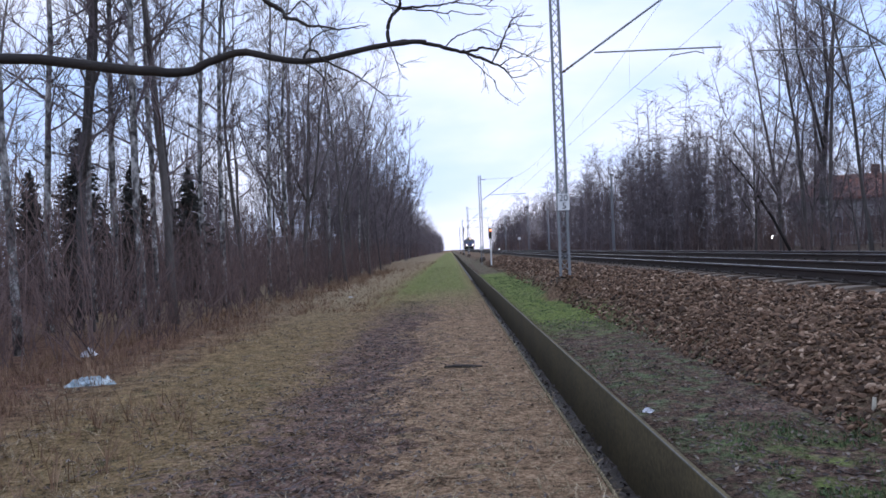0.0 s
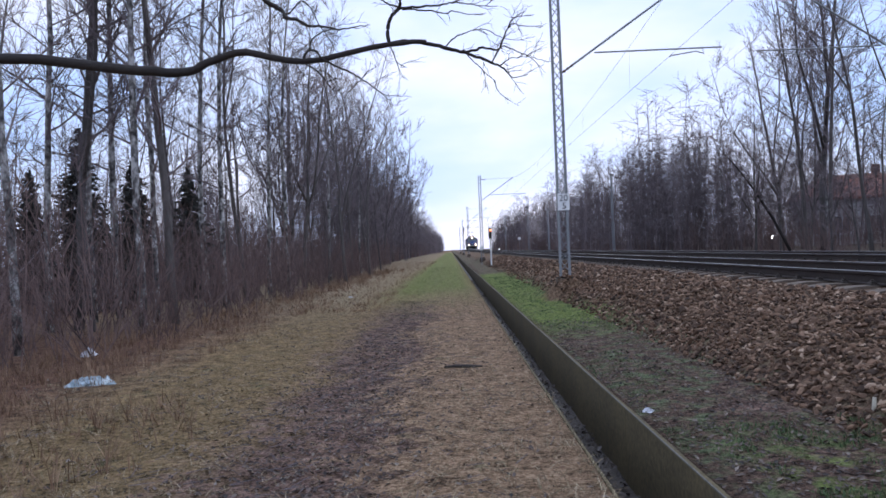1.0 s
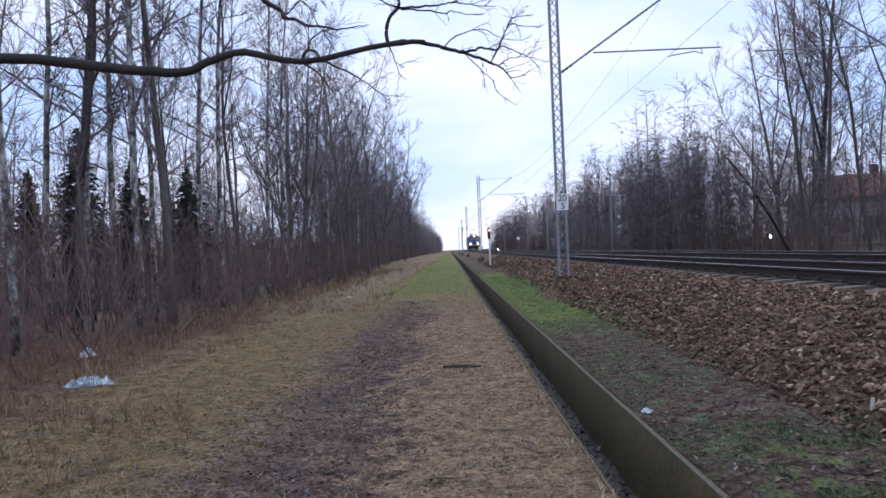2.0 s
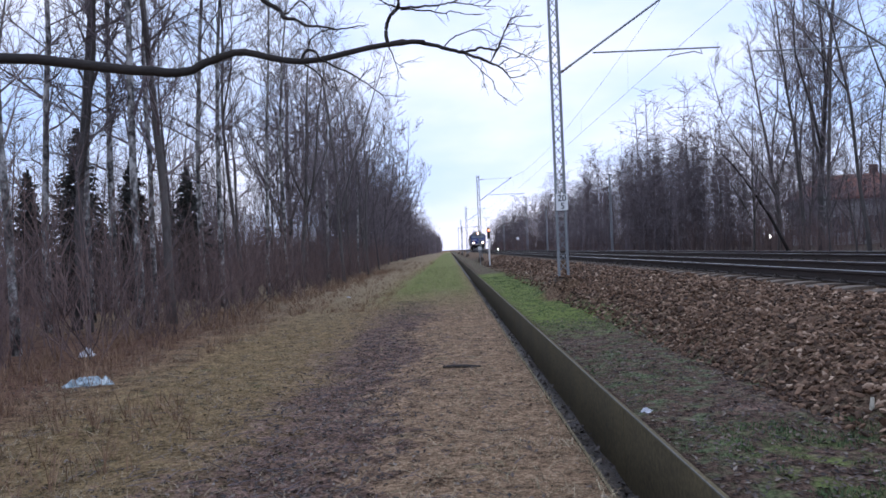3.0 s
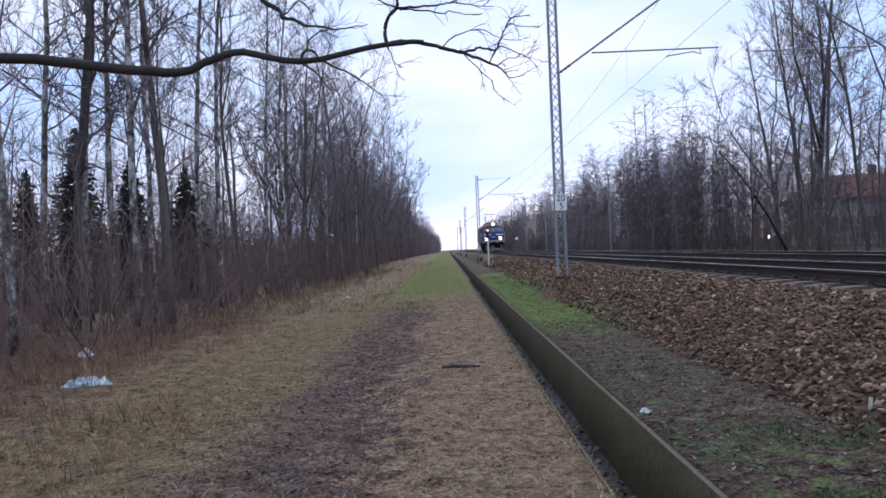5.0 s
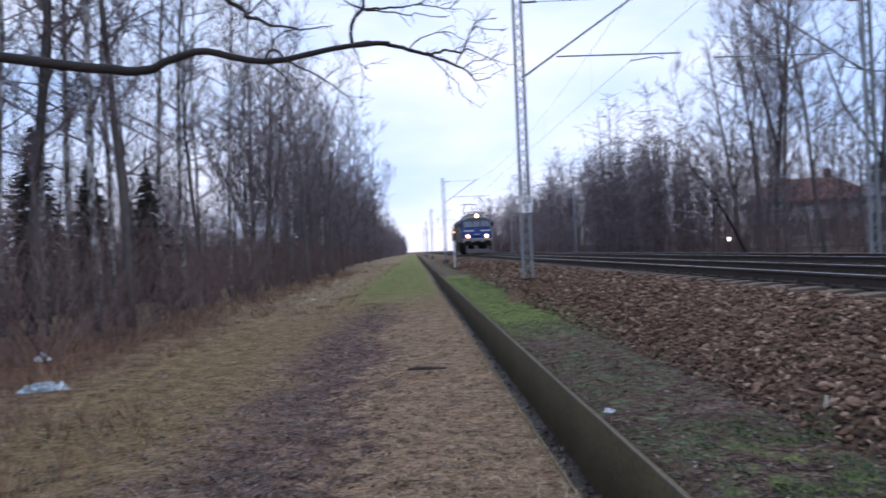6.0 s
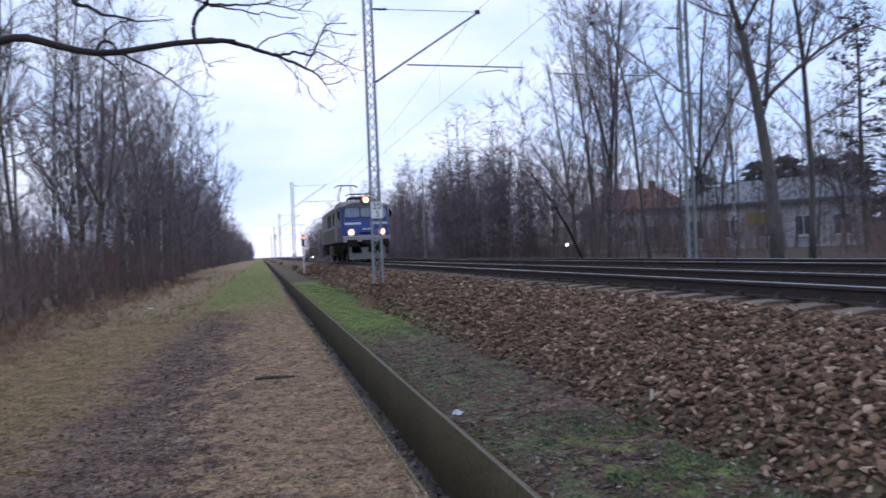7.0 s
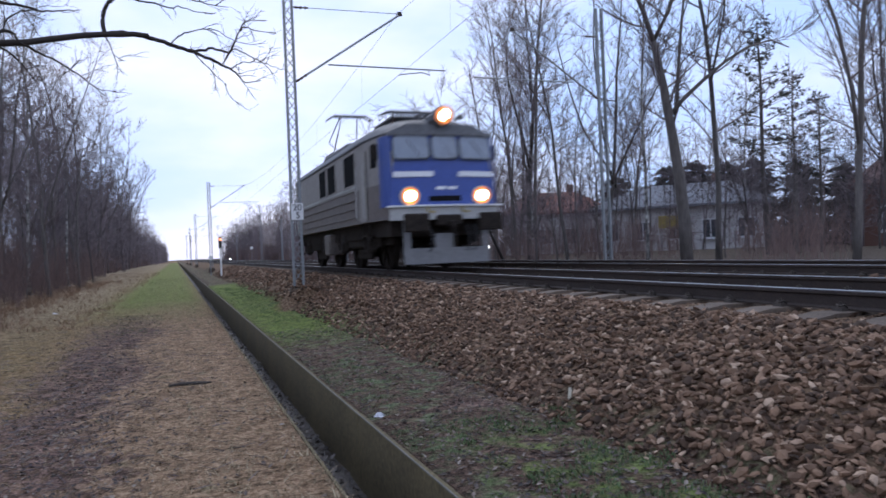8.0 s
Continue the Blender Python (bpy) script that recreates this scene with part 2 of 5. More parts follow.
# ---- mesh building ----
class Geo:
    def __init__(self):
        self.v, self.f, self.s = [], [], []

    def add(self, verts, faces, slot=0):
        n = len(self.v)
        self.v.extend(verts)
        for f in faces:
            self.f.append(tuple(i + n for i in f))
            self.s.append(slot)

    def mesh(self, name, mats, smooth=False):
        me = bpy.data.meshes.new(name)
        me.from_pydata([tuple(p) for p in self.v], [], self.f)
        for m in mats if isinstance(mats, (list, tuple)) else [mats]:
            me.materials.append(m)
        me.polygons.foreach_set("material_index", self.s)
        if smooth:
            me.polygons.foreach_set("use_smooth", [True] * len(self.f))
        me.update()
        return me

    def box(self, c, size, m=None, slot=0, taper=1.0, bevel=0.0):
        hx, hy, hz = (s / 2 for s in size)
        if bevel:
            # a block with its upright edges and top edges cut
            b = min(bevel, hx * 0.9, hy * 0.9, hz * 0.9)
            ring = [(-hx + b, -hy), (hx - b, -hy), (hx, -hy + b), (hx, hy - b), (hx - b, hy), (-hx + b, hy), (-hx, hy - b), (-hx, -hy + b)]
            pts = []
            for z, k in ((-hz, b), (-hz + b, 0), (hz - b, 0), (hz, b)):
                pts += [(x * (1 - k / hx), y * (1 - k / hy), z) for x, y in ring]
            fs = [tuple(range(7, -1, -1)), tuple(range(24, 32))]
            for r in range(3):
                fs += [(r * 8 + i, r * 8 + (i + 1) % 8, r * 8 + 8 + (i + 1) % 8, r * 8 + 8 + i) for i in range(8)]
        else:
            pts = [(-hx, -hy, -hz), (hx, -hy, -hz), (hx, hy, -hz), (-hx, hy, -hz),
                   (-hx * taper, -hy * taper, hz), (hx * taper, -hy * taper, hz), (hx * taper, hy * taper, hz), (-hx * taper, hy * taper, hz)]
            fs = [(3, 2, 1, 0), (4, 5, 6, 7), (0, 1, 5, 4), (1, 2, 6, 5), (2, 3, 7, 6), (3, 0, 4, 7)]
        pts = [Vector(p) for p in pts]
        if m:
            pts = [m @ p for p in pts]
        self.add([p + Vector(c) for p in pts], fs, slot)
        return self

    def tube(self, pts, radii, sides=6, slot=0, cap=True):
        pts = [Vector(p) for p in pts]
        if isinstance(radii, (int, float)):
            radii = [radii] * len(pts)
        verts, fs = [], []
        for i, p in enumerate(pts):
            d = (pts[min(i + 1, len(pts) - 1)] - pts[max(i - 1, 0)]).normalized()
            ref = Vector((0, 0, 1)) if abs(d.z) < 0.9 else Vector((1, 0, 0))
            u = d.cross(ref).normalized()
            w = d.cross(u)
            for k in range(sides):
                a = 2 * math.pi * k / sides
                verts.append(p + radii[i] * (math.cos(a) * u + math.sin(a) * w))
        for i in range(len(pts) - 1):
            for k in range(sides):
                j = (k + 1) % sides
                fs.append((i * sides + k, i * sides + j, (i + 1) * sides + j, (i + 1) * sides + k))
        if cap:
            fs.append(tuple(range(sides - 1, -1, -1)))
            fs.append(tuple(range((len(pts) - 1) * sides, len(pts) * sides)))
        self.add(verts, fs, slot)
        return self

    def extrude(self, profile, y0, y1, slot=0):
        """A closed x, z outline drawn along y."""
        n = len(profile)
        vs = [(x, y0, z) for x, z in profile] + [(x, y1, z) for x, z in profile]
        fs = [tuple(range(n)), tuple(range(2 * n - 1, n - 1, -1))]
        fs += [((i + 1) % n, i, n + i, n + (i + 1) % n) for i in range(n)]
        self.add(vs, fs, slot)
        return self


def part(name, geo, material, parent=None, label="", at=None, smooth=False):
    """One mesh object from a Geo, or from a mesh that is shared."""
    me = geo.mesh(name, material, smooth) if isinstance(geo, Geo) else geo
    ob = new(name, me)
    ob.parent = parent
    if at is not None:
        ob.matrix_basis = at
    return tagged(ob, label)


def thing(name, label, category, m=None, group="", kind=""):
    ob = new(name)
    ob.empty_display_size = 0.2
    if m is not None:
        ob.matrix_basis = m
    return tagged(ob, label, category, group, kind)


def setting(name, geo, material, label, category, smooth=False):
    ob = new(name, geo.mesh(name, material, smooth))
    return tagged(ob, label, category, kind="structure")


def spread(pos, scale=1.0, turn=0.0, lean=(0, 0)):
    return pose(*pos, lean[0], lean[1], turn) @ Matrix.Scale(scale, 4)


# ---- ground ----
PROFILE = [(-1500, 0.3), (-200, 0.1), (-60, 0.0), (-30, 0.0), (-16, 0.02), (-9, 0.03), (-6.5, 0.03), (-5.2, 0.04), (-4.4, 0.05), (-3.6, 0.03), (-2.9, 0.0), (-2.2, 0.0),
           (-1.75, -0.01), (-1.4, -0.03), (-1.0, -0.04), (-0.6, -0.03), (-0.25, 0.0), (0.2, 0.01), (0.5, 0.0), (0.848, -0.004), (0.856, -0.8), (1.448, -0.8), (1.458, 0.005),
           (1.75, 0.03), (2.1, 0.045), (2.45, 0.05), (2.72, 0.06), (2.95, 0.23), (3.35, 0.44), (3.9, 0.64), (4.3, 0.735), (4.7, 0.745), (6.8, 0.745), (7.7, 0.72), (8.6, 0.745), (10.8, 0.745),
           (11.6, 0.66), (12.6, 0.60), (14, 0.62), (18, 0.62), (30, 0.6), (80, 0.6), (300, 0.7), (1500, 1.0)]


def profile_z(x):
    return float(np.interp(x, [p[0] for p in PROFILE], [p[1] for p in PROFILE]))


def ground_z(x, y):
    z = profile_z(x)
    if 0.845 < x < 1.46:
        return z
    for my in (18.26, 72.26):
        if abs(y - my) < 2:
            z = max(z, 0.60 - 1.5 * max(0.0, math.hypot(x - 2.95, y - my) - 0.28))
    rough = 0.018 if -3 < x < 4.5 else 0.05
    if 4.5 <= x < 11.2:
        rough = 0.008
    if abs(x) < 80 and -20 < y < 120:
        z += rough * (noise.noise((x * 1.1, y * 1.1, 0)) + 0.6 * noise.noise((x * 3.1, y * 3.1, 5)))
    return z


def build_ground():
    ys = [-600, -200, -60, -20, -8] + list(np.arange(-4, 16, 0.33)) + list(np.arange(16, 20.5, 0.25)) + list(np.arange(20.5, 40, 1.0)) + list(np.arange(40, 120, 4.0)) + [130, 160, 220, 320, 500, 900, 1600, 2600]
    g = Geo()
    nx = len(PROFILE)
    g.add([(x, y, ground_z(x, y)) for y in ys for x, _ in PROFILE],
          [(j * nx + i, j * nx + i + 1, (j + 1) * nx + i + 1, (j + 1) * nx + i) for j in range(len(ys) - 1) for i in range(nx - 1)])
    setting("ground", g, M["ground"], "verge of dry grass and leaf litter beside the railway bed", "ground", smooth=True)


build_ground()


# ---- concrete drainage channel ----
def build_channel():
    ch = thing("drainage_channel", "mossy concrete drainage channel sunk beside the trackside path", "drain", kind="structure")
    y, n = -8.0, 0
    wall, lip, floor_ = {}, {}, {}
    for step in (2.0, 24.0):
        wall[step] = Geo().extrude([(1.40, -0.72), (1.444, -0.72), (1.444, 0.012), (1.439, 0.020), (1.405, 0.020), (1.40, 0.012)], 0.0012, step - 0.0012).mesh("channel_wall", M["concrete"])
        lip[step] = Geo().extrude([(0.858, -0.72), (0.885, -0.72), (0.885, -0.016), (0.880, -0.008), (0.862, -0.008), (0.858, -0.012)], 0.0012, step - 0.0012).mesh("channel_lip", M["concrete"])
        floor_[step] = Geo().extrude([(0.885, -0.75), (1.40, -0.75), (1.40, -0.66), (0.885, -0.66)], 0.0012, step - 0.0012).mesh("channel_floor", M["concrete"])
    rng = random.Random(3)
    while y < 260:
        step = 2.0 if y < 60 else 24.0
        jig = (rng.uniform(-0.003, 0.003), rng.uniform(-0.004, 0.004)) if step == 2 else (0, 0)
        part("channel_wall", wall[step], None, ch, at=pose(jig[0], y, jig[1]))
        part("channel_lip", lip[step], None, ch, at=pose(-jig[0] / 2, y, 0))
        part("channel_floor", floor_[step], None, ch, at=pose(0, y, 0))
        y += step
    top = Geo()
    for k in range(34):
        top.box((1.4085, -8 + 2 * k + 1, 0.0195), (0.011, 1.997, 0.008))
    part("worn_rim", top, M["edge"], ch, "pale worn rim of the channel wall")
    # leaves and mud lying in the channel
    g = Geo()
    rng = random.Random(8)
    for i in range(9000):
        y = -3.0 + 49 * rng.random() ** 1.6
        x = rng.uniform(0.90, 1.385)
        s = rng.uniform(0.018, 0.045)
        m = Euler((rng.uniform(-.7, .7), rng.uniform(-.7, .7), rng.uniform(0, 6.3))).to_matrix()
        z = -0.60 + rng.uniform(-0.03, 0.045) + 0.03 * noise.noise((x * 3, y * 2, 1))
        g.add([m @ Vector(p) + Vector((x, y, z)) for p in ((-s, 0, 0), (0, -s * .55, .1 * s), (s, 0, 0), (0, s * .55, .15 * s))], [(0, 1, 2, 3)])
    tagged(new("channel_leaves", g.mesh("channel_leaves", M["sludge"])), "wet dark leaves lying in the concrete channel", "leaves", kind="stuff")
    bed = Geo()
    ys = list(np.arange(-8, 60, 0.5)) + [70, 100, 160, 260]
    xs = [0.886, 0.95, 1.08, 1.2, 1.3, 1.399]
    bed.add([(x, y, -0.615 + 0.03 * noise.noise((x * 4, y * 2, 3))) for y in ys for x in xs], [(j * 6 + i, j * 6 + i + 1, j * 6 + i + 7, j * 6 + i + 6) for j in range(len(ys) - 1) for i in range(5)])
    tagged(new("channel_mud", bed.mesh("channel_mud", surface("channel_mud", (0.025, 0.02, 0.018), (0.10, 0.08, 0.07), 0.55, fine=22, coarse=3, bump=0.8, depth=0.03), True)), "dark wet mud in the bottom of the channel", "mud", kind="stuff")


build_channel()


# ---- tracks ----
def rail_outline(dx):
    half = [(0.036, 0.0), (0.035, -0.03), (0.009, -0.045), (0.008, -0.125), (0.0625, -0.138), (0.0625, -0.149)]
    return [(dx + x, z) for x, z in half] + [(dx - x, z) for x, z in reversed(half)]


def build_track(cx, label, near):
    tr = thing("railway_track", label, "railway track", pose(cx, 0, RAIL), group="railway tracks", kind="structure")
    for dx in (-0.7535, 0.7535):
        g = Geo()
        g.extrude(rail_outline(dx), -40, 900)
        rl = part("rail", g, M["rail"], tr)
        part("rail_head", Geo().extrude([(dx - 0.033, 0.003), (dx + 0.033, 0.003), (dx + 0.036, -0.006), (dx - 0.036, -0.006)], -40, 900), M["rail_top"], rl, "polished running surface of the rail")
    sl = Geo()
    sl.extrude([(-1.3, -0.30), (1.3, -0.30), (1.3, -0.185), (1.05, -0.155), (0.5, -0.155), (0.35, -0.19), (-0.35, -0.19), (-0.5, -0.155), (-1.05, -0.155), (-1.3, -0.185)], -0.12, 0.12)
    sleeper = sl.mesh("sleeper", M["sleeper"])
    cl = Geo()
    for sx in (-1, 1):
        cl.box((sx * 0.095, 0, 0.012), (0.07, 0.10, 0.03), taper=0.75)
        cl.tube([(sx * 0.05, -0.03, 0.02), (sx * 0.09, -0.035, 0.045), (sx * 0.11, 0, 0.03), (sx * 0.09, 0.035, 0.045), (sx * 0.05, 0.03, 0.02)], 0.009, 4)
        cl.tube([(sx * 0.09, 0, 0.02), (sx * 0.09, 0, 0.065)], 0.014, 6)
    clip = cl.mesh("rail_clip", M["iron"])
    rng = random.Random(int(cx * 10))
    last = 110 if near else 60
    for i in range(-14, last):
        part("sleeper", sleeper, None, tr, at=pose(rng.uniform(-0.015, 0.015), i * 0.6 + rng.uniform(-0.02, 0.02), 0.0, 0, 0, rng.uniform(-0.6, 0.6)))
        if -2 < i < 50:
            for dx in (-0.7535, 0.7535):
                part("rail_clip", clip, None, tr, at=pose(dx, i * 0.6, -0.15))
    far = Geo()
    for i in range(last, 700):
        far.box((0, i * 0.6, -0.23), (2.6, 0.24, 0.13))
    tagged(part("far_sleepers", far, M["sleeper"], tr), kind="stuff")
    return tr


build_track(TRACK[0], "near railway track with steel rails on concrete sleepers in ballast", True)
build_track(TRACK[1], "second railway track with polished rails behind the first", False)


# ---- trees ----
def direction(az, el):
    return Vector((math.cos(az) * math.cos(el), math.sin(az) * math.cos(el), math.sin(el)))


def wander(rng, start, heading, length, n, bend, lift):
    pts, d, p = [Vector(start)], Vector(heading).normalized(), Vector(start)
    for i in range(n):
        d = (d + Vector((rng.uniform(-bend, bend), rng.uniform(-bend, bend), rng.uniform(-bend, bend) + lift))).normalized()
        p = p + d * (length / n)
        pts.append(p.copy())
    return pts


def along(pts, s):
    k = min(s * (len(pts) - 1), len(pts) - 1.001)
    i = int(k)
    return pts[i].lerp(pts[i + 1], k - i), (pts[i + 1] - pts[i]).normalized()


def spike(g, a, b, r):
    """A three-sided tapering twig."""
    d = (b - a).normalized()
    u = d.cross(Vector((0.3, 0.2, 1))).normalized()
    w = d.cross(u)
    g.add([a + u * r, a - u * r * .5 + w * r * .87, a - u * r * .5 - w * r * .87, b], [(0, 1, 3), (1, 2, 3), (2, 0, 3)])


def grow(seed, height, radius, first, reach, limbs, el=(0.5, 1.1), fork=0, subs=8, twigs=9, droop=0.0, trunk_bend=0.05, twig_r=0.009, leaders=None, thick=0.5):
    """Trunk and crown of a bare tree; leaders: given main stems as (points, radius)."""
    rng = random.Random(seed)
    trunk, crown = Geo(), Geo()
    lines = []
    if leaders:
        for pts, r0, r1, low in leaders:
            n = len(pts) - 1
            rad = [r0 + (r1 - r0) * i / n for i in range(n + 1)]
            pts = [Vector(q) for q in pts]
            trunk.tube(pts, rad, 8)
            lines.append((pts, rad, low, limbs))
    else:
        n = 11
        stem = wander(rng, (0, 0, -0.25), (0, 0, 1), height, n, trunk_bend, 0.04)
        rad = [radius * (1.25 if i == 0 else 1.0) * (1 - i / n) ** 0.8 + 0.01 for i in range(n + 1)]
        trunk.tube(stem, rad, 7)
        lines.append((stem, rad, first, limbs))
        for k in range(fork):
            s = rng.uniform(0.2, 0.5)
            p, d = along(stem, s)
            r0 = radius * (1 - s) ** 0.8 * 0.6
            L = height * (1 - s) * rng.uniform(0.75, 1.0)
            q = wander(rng, p, d + rng.uniform(0.4, 0.8) * direction(rng.uniform(0, 6.28), 0.15), L, 6, 0.15, 0.17)
            rr = [r0 * (1 - i / 6) ** 0.8 + 0.01 for i in range(7)]
            trunk.tube(q, rr, 6)
            lines.append((q, rr, 0.15, int(limbs * 0.5)))
    az = rng.uniform(0, 6.28)
    for line, rads, low, m in lines:
        for i in range(m):
            t = (i + rng.random()) / m
            s = low + (0.99 - low) * t
            p, d = along(line, s)
            r0 = min(float(np.interp(s * (len(rads) - 1), range(len(rads)), rads)) * rng.uniform(0.35, 0.65), 0.036) * thick * 2
            az += 2.4 + rng.uniform(-0.5, 0.5)
            L = reach * height * (0.35 + 0.85 * math.sin(math.pi * (0.24 + 0.68 * t))) * rng.uniform(0.55, 1.15)
            q = wander(rng, p, direction(az, rng.uniform(*el)), L, 5, 0.17, 0.09 - droop * 0.5)
            crown.tube(q, [max(r0 * k, 0.005) for k in (1, 0.85, 0.68, 0.5, 0.34, 0.2)], 3, cap=False)
            for j in range(subs):
                u = 0.15 + 0.85 * (j + rng.random()) / subs
                p2, d2 = along(q, u)
                side = direction(rng.uniform(0, 6.28), rng.uniform(-0.4, 0.8))
                h2 = (d2 * 0.9 + 0.75 * side + Vector((0, 0, 0.10 - droop))).normalized()
                L2 = (0.26 * L + 0.34) * (1.25 - u * 0.5) * rng.uniform(0.6, 1.25)
                bend = direction(rng.uniform(0, 6.28), rng.uniform(-0.6, 0.9)) * 0.35 + Vector((0, 0, 0.18 - 1.4 * droop))
                mid = p2 + h2 * L2 * 0.5
                tip = mid + (h2 + bend).normalized() * L2 * 0.5
                r2 = max(r0 * 0.30, twig_r)
                crown.tube([p2, mid, tip], [r2, r2 * 0.8, r2 * 0.45], 3, cap=False)
                for k in range(twigs):
                    v = rng.random()
                    p3, h3 = (p2.lerp(mid, v * 2), h2) if v < 0.5 else (mid.lerp(tip, v * 2 - 1), (tip - mid).normalized())
                    q3 = p3 + (h3 + 0.75 * direction(rng.uniform(0, 6.28), rng.uniform(-0.6, 0.8)) - Vector((0, 0, 1.2 * droop))).normalized() * (0.13 * L + 0.22) * rng.uniform(0.5, 1.35)
                    spike(crown, p3, q3, twig_r * 0.85)
    return trunk, crown


def tree(name, label, category, bark, twig, group, *args, **kw):
    t, c = grow(*args, **kw)
    ob = thing(name, label, category, group=group)
    part("trunk", t, bark, ob, smooth=True)
    part("crown", c, twig, ob)
    return ob


def shrub(seed, height, stems):
    rng = random.Random(seed)
    out = []
    for i in range(stems):
        g = Geo()
        out.append(g)
        az = rng.uniform(0, 6.28)
        q = wander(rng, (rng.uniform(-.35, .35), rng.uniform(-.35, .35), -0.08), direction(az, rng.uniform(0.65, 1.45)), height * rng.uniform(0.55, 1.0), 4, 0.2, 0.05)
        r = rng.uniform(0.006, 0.014)
        g.tube(q, [r, r * .85, r * .7, r * .5, r * .3], 4, cap=False)
        for j in range(7):
            p, d = along(q, rng.uniform(0.2, 0.98))
            q2 = wander(rng, p, d + 1.1 * direction(rng.uniform(0, 6.28), 0.3), height * rng.uniform(.12, .32), 2, 0.25, 0.08)
            g.tube(q2, [r * .45, r * .35, 0.0025], 3, cap=False)
            for k in range(2):
                p3, d3 = along(q2, rng.random())
                g.tube([p3, p3 + (d3 + direction(rng.uniform(0, 6.28), rng.uniform(-.3, .8))).normalized() * height * .09], [0.003, 0.002], 3, cap=False)
    return out


def thicket(seed, length, depth, height, stems):
    rng = random.Random(seed)
    g = Geo()
    for i in range(stems):
        x, y = rng.uniform(-depth / 2, depth / 2), rng.uniform(-length / 2, length / 2)
        h = height * rng.uniform(0.35, 1.0) ** 0.8 * (1.0 if i % 7 else 1.25)
        q = wander(rng, (x, y, -0.1), direction(rng.uniform(0, 6.28), rng.uniform(1.05, 1.55)), h, 2, 0.12, 0.05)
        r = rng.uniform(0.008, 0.017)
        g.tube(q, [r, r * .7, r * .3], 3, cap=False)
        for j in range(7):
            p, d = along(q, rng.uniform(0.10, 0.98))
            spike(g, p, p + (d + direction(rng.uniform(0, 6.28), rng.uniform(-0.1, .9))).normalized() * h * rng.uniform(.14, .38), r * .6)
    return g


def spruce(seed, height, wide, power=0.85):
    rng = random.Random(seed)
    t, c = Geo(), Geo()
    t.tube([(0, 0, -0.2), (0.03, 0, height * .5), (0, 0, height)], [height * .012, height * .008, 0.01], 6)
    for i in range(int(height * 17)):
        s = (i + rng.random()) / (height * 17)
        z = height * (0.04 + 0.94 * s)
        L = wide * (1 - s) ** power * rng.uniform(0.6, 1.1) + 0.1
        az = i * 2.4 + rng.uniform(-.3, .3)
        d = direction(az, rng.uniform(-0.35, 0.05))
        side = Vector((-math.sin(az), math.cos(az), 0))
        p0 = Vector((0, 0, z))
        c.tube([p0, p0 + d * L * .9], [0.012, 0.005], 3, cap=False)
        for k in range(13):
            p = p0 + d * L * (0.10 + 0.07 * k) + Vector((0, 0, rng.uniform(-0.08, 0.08)))
            for sg in (-1, 1):
                w = 0.40 * L * (1.1 - 0.06 * k) * rng.uniform(.4, 1.4)
                tip = p + side * sg * w + d * w * rng.uniform(.1, .9) + Vector((0, 0, w * rng.uniform(-0.9, .35)))
                c.add([p - d * .04, tip, p + d * .07 * L, p + d * .03 * L - Vector((0, 0, .2 * w + .05))], [(0, 1, 2), (0, 3, 1)])
    return t, c


def pine(seed, height):
    rng = random.Random(seed)
    t, c = Geo(), Geo()
    stem = wander(rng, (0, 0, -.2), (0, 0, 1), height, 7, 0.04, .05)
    t.tube(stem, [0.15 * (1 - i / 9) for i in range(8)], 7)
    for i in range(26):
        s = 0.42 + 0.57 * (i + rng.random()) / 26
        p, d = along(stem, s)
        L = (1.05 - s) * height * .34 * rng.uniform(.6, 1.1) + .3
        q = wander(rng, p, direction(i * 2.4, rng.uniform(-.1, .5)), L, 3, .2, .05)
        t.tube(q, [.035, .025, .018, .008], 4, cap=False)
        for k in range(16):
            b, d2 = along(q, rng.uniform(.3, 1))
            b = b + Vector((rng.uniform(-.3, .3), rng.uniform(-.3, .3), rng.uniform(-.1, .25)))
            for j in range(7):
                e = direction(rng.uniform(0, 6.28), rng.uniform(-.3, 1.2)) * rng.uniform(.12, .26)
                w = Vector((rng.uniform(-.035, .035), rng.uniform(-.035, .035), .02))
                c.add([b - w, b + w, b + e], [(0, 1, 2)])
    return t, c


WOOD = "trees of the wood beside the path"
FAR = "trees beyond the tracks"
KINDS = {}
for i in range(4):
    KINDS["birch", i] = tree("birch_tree", "slender bare birch with white black-marked bark", "tree", M["birch"], M["twig"], WOOD, 11 + i, 13.5 + i * 0.8, 0.060 + 0.010 * i, 0.24, 0.13, 24, el=(0.35, 1.15), droop=0.11, twigs=7, trunk_bend=0.055, twig_r=0.0075)
for i in range(4):
    KINDS["alder", i] = tree("bare_tree", "bare leafless tree with dark grey trunk and fine twigs", "tree", M["bark"], M["twig"], WOOD, 31 + i, 13.0 + i * 0.8, 0.068 + 0.013 * i, 0.22, 0.16, 20, el=(0.2, 1.0), fork=(1, 2, 1, 3)[i], twigs=6, trunk_bend=0.085, twig_r=0.0078)
for i in range(3):
    KINDS["sapling", i] = tree("young_tree", "thin bare young tree at the edge of the wood", "tree", M["bark"], M["twig"], WOOD, 51 + i, 6.5 + i * 1.3, 0.04 + 0.008 * i, 0.08, 0.20, 17, el=(0.4, 1.2), subs=6, twigs=6, twig_r=0.0065)
for i in range(3):
    KINDS["scrub", i] = tree("scrub_tree", "densely twigged bare scrub tree beside the line", "tree", M["bark"], M["twig"], FAR, 61 + i, 9.5 + i * 1.2, 0.075, 0.10, 0.20, 15, el=(0.0, 0.85), fork=3, subs=6, twigs=6, twig_r=0.0105, trunk_bend=0.08)


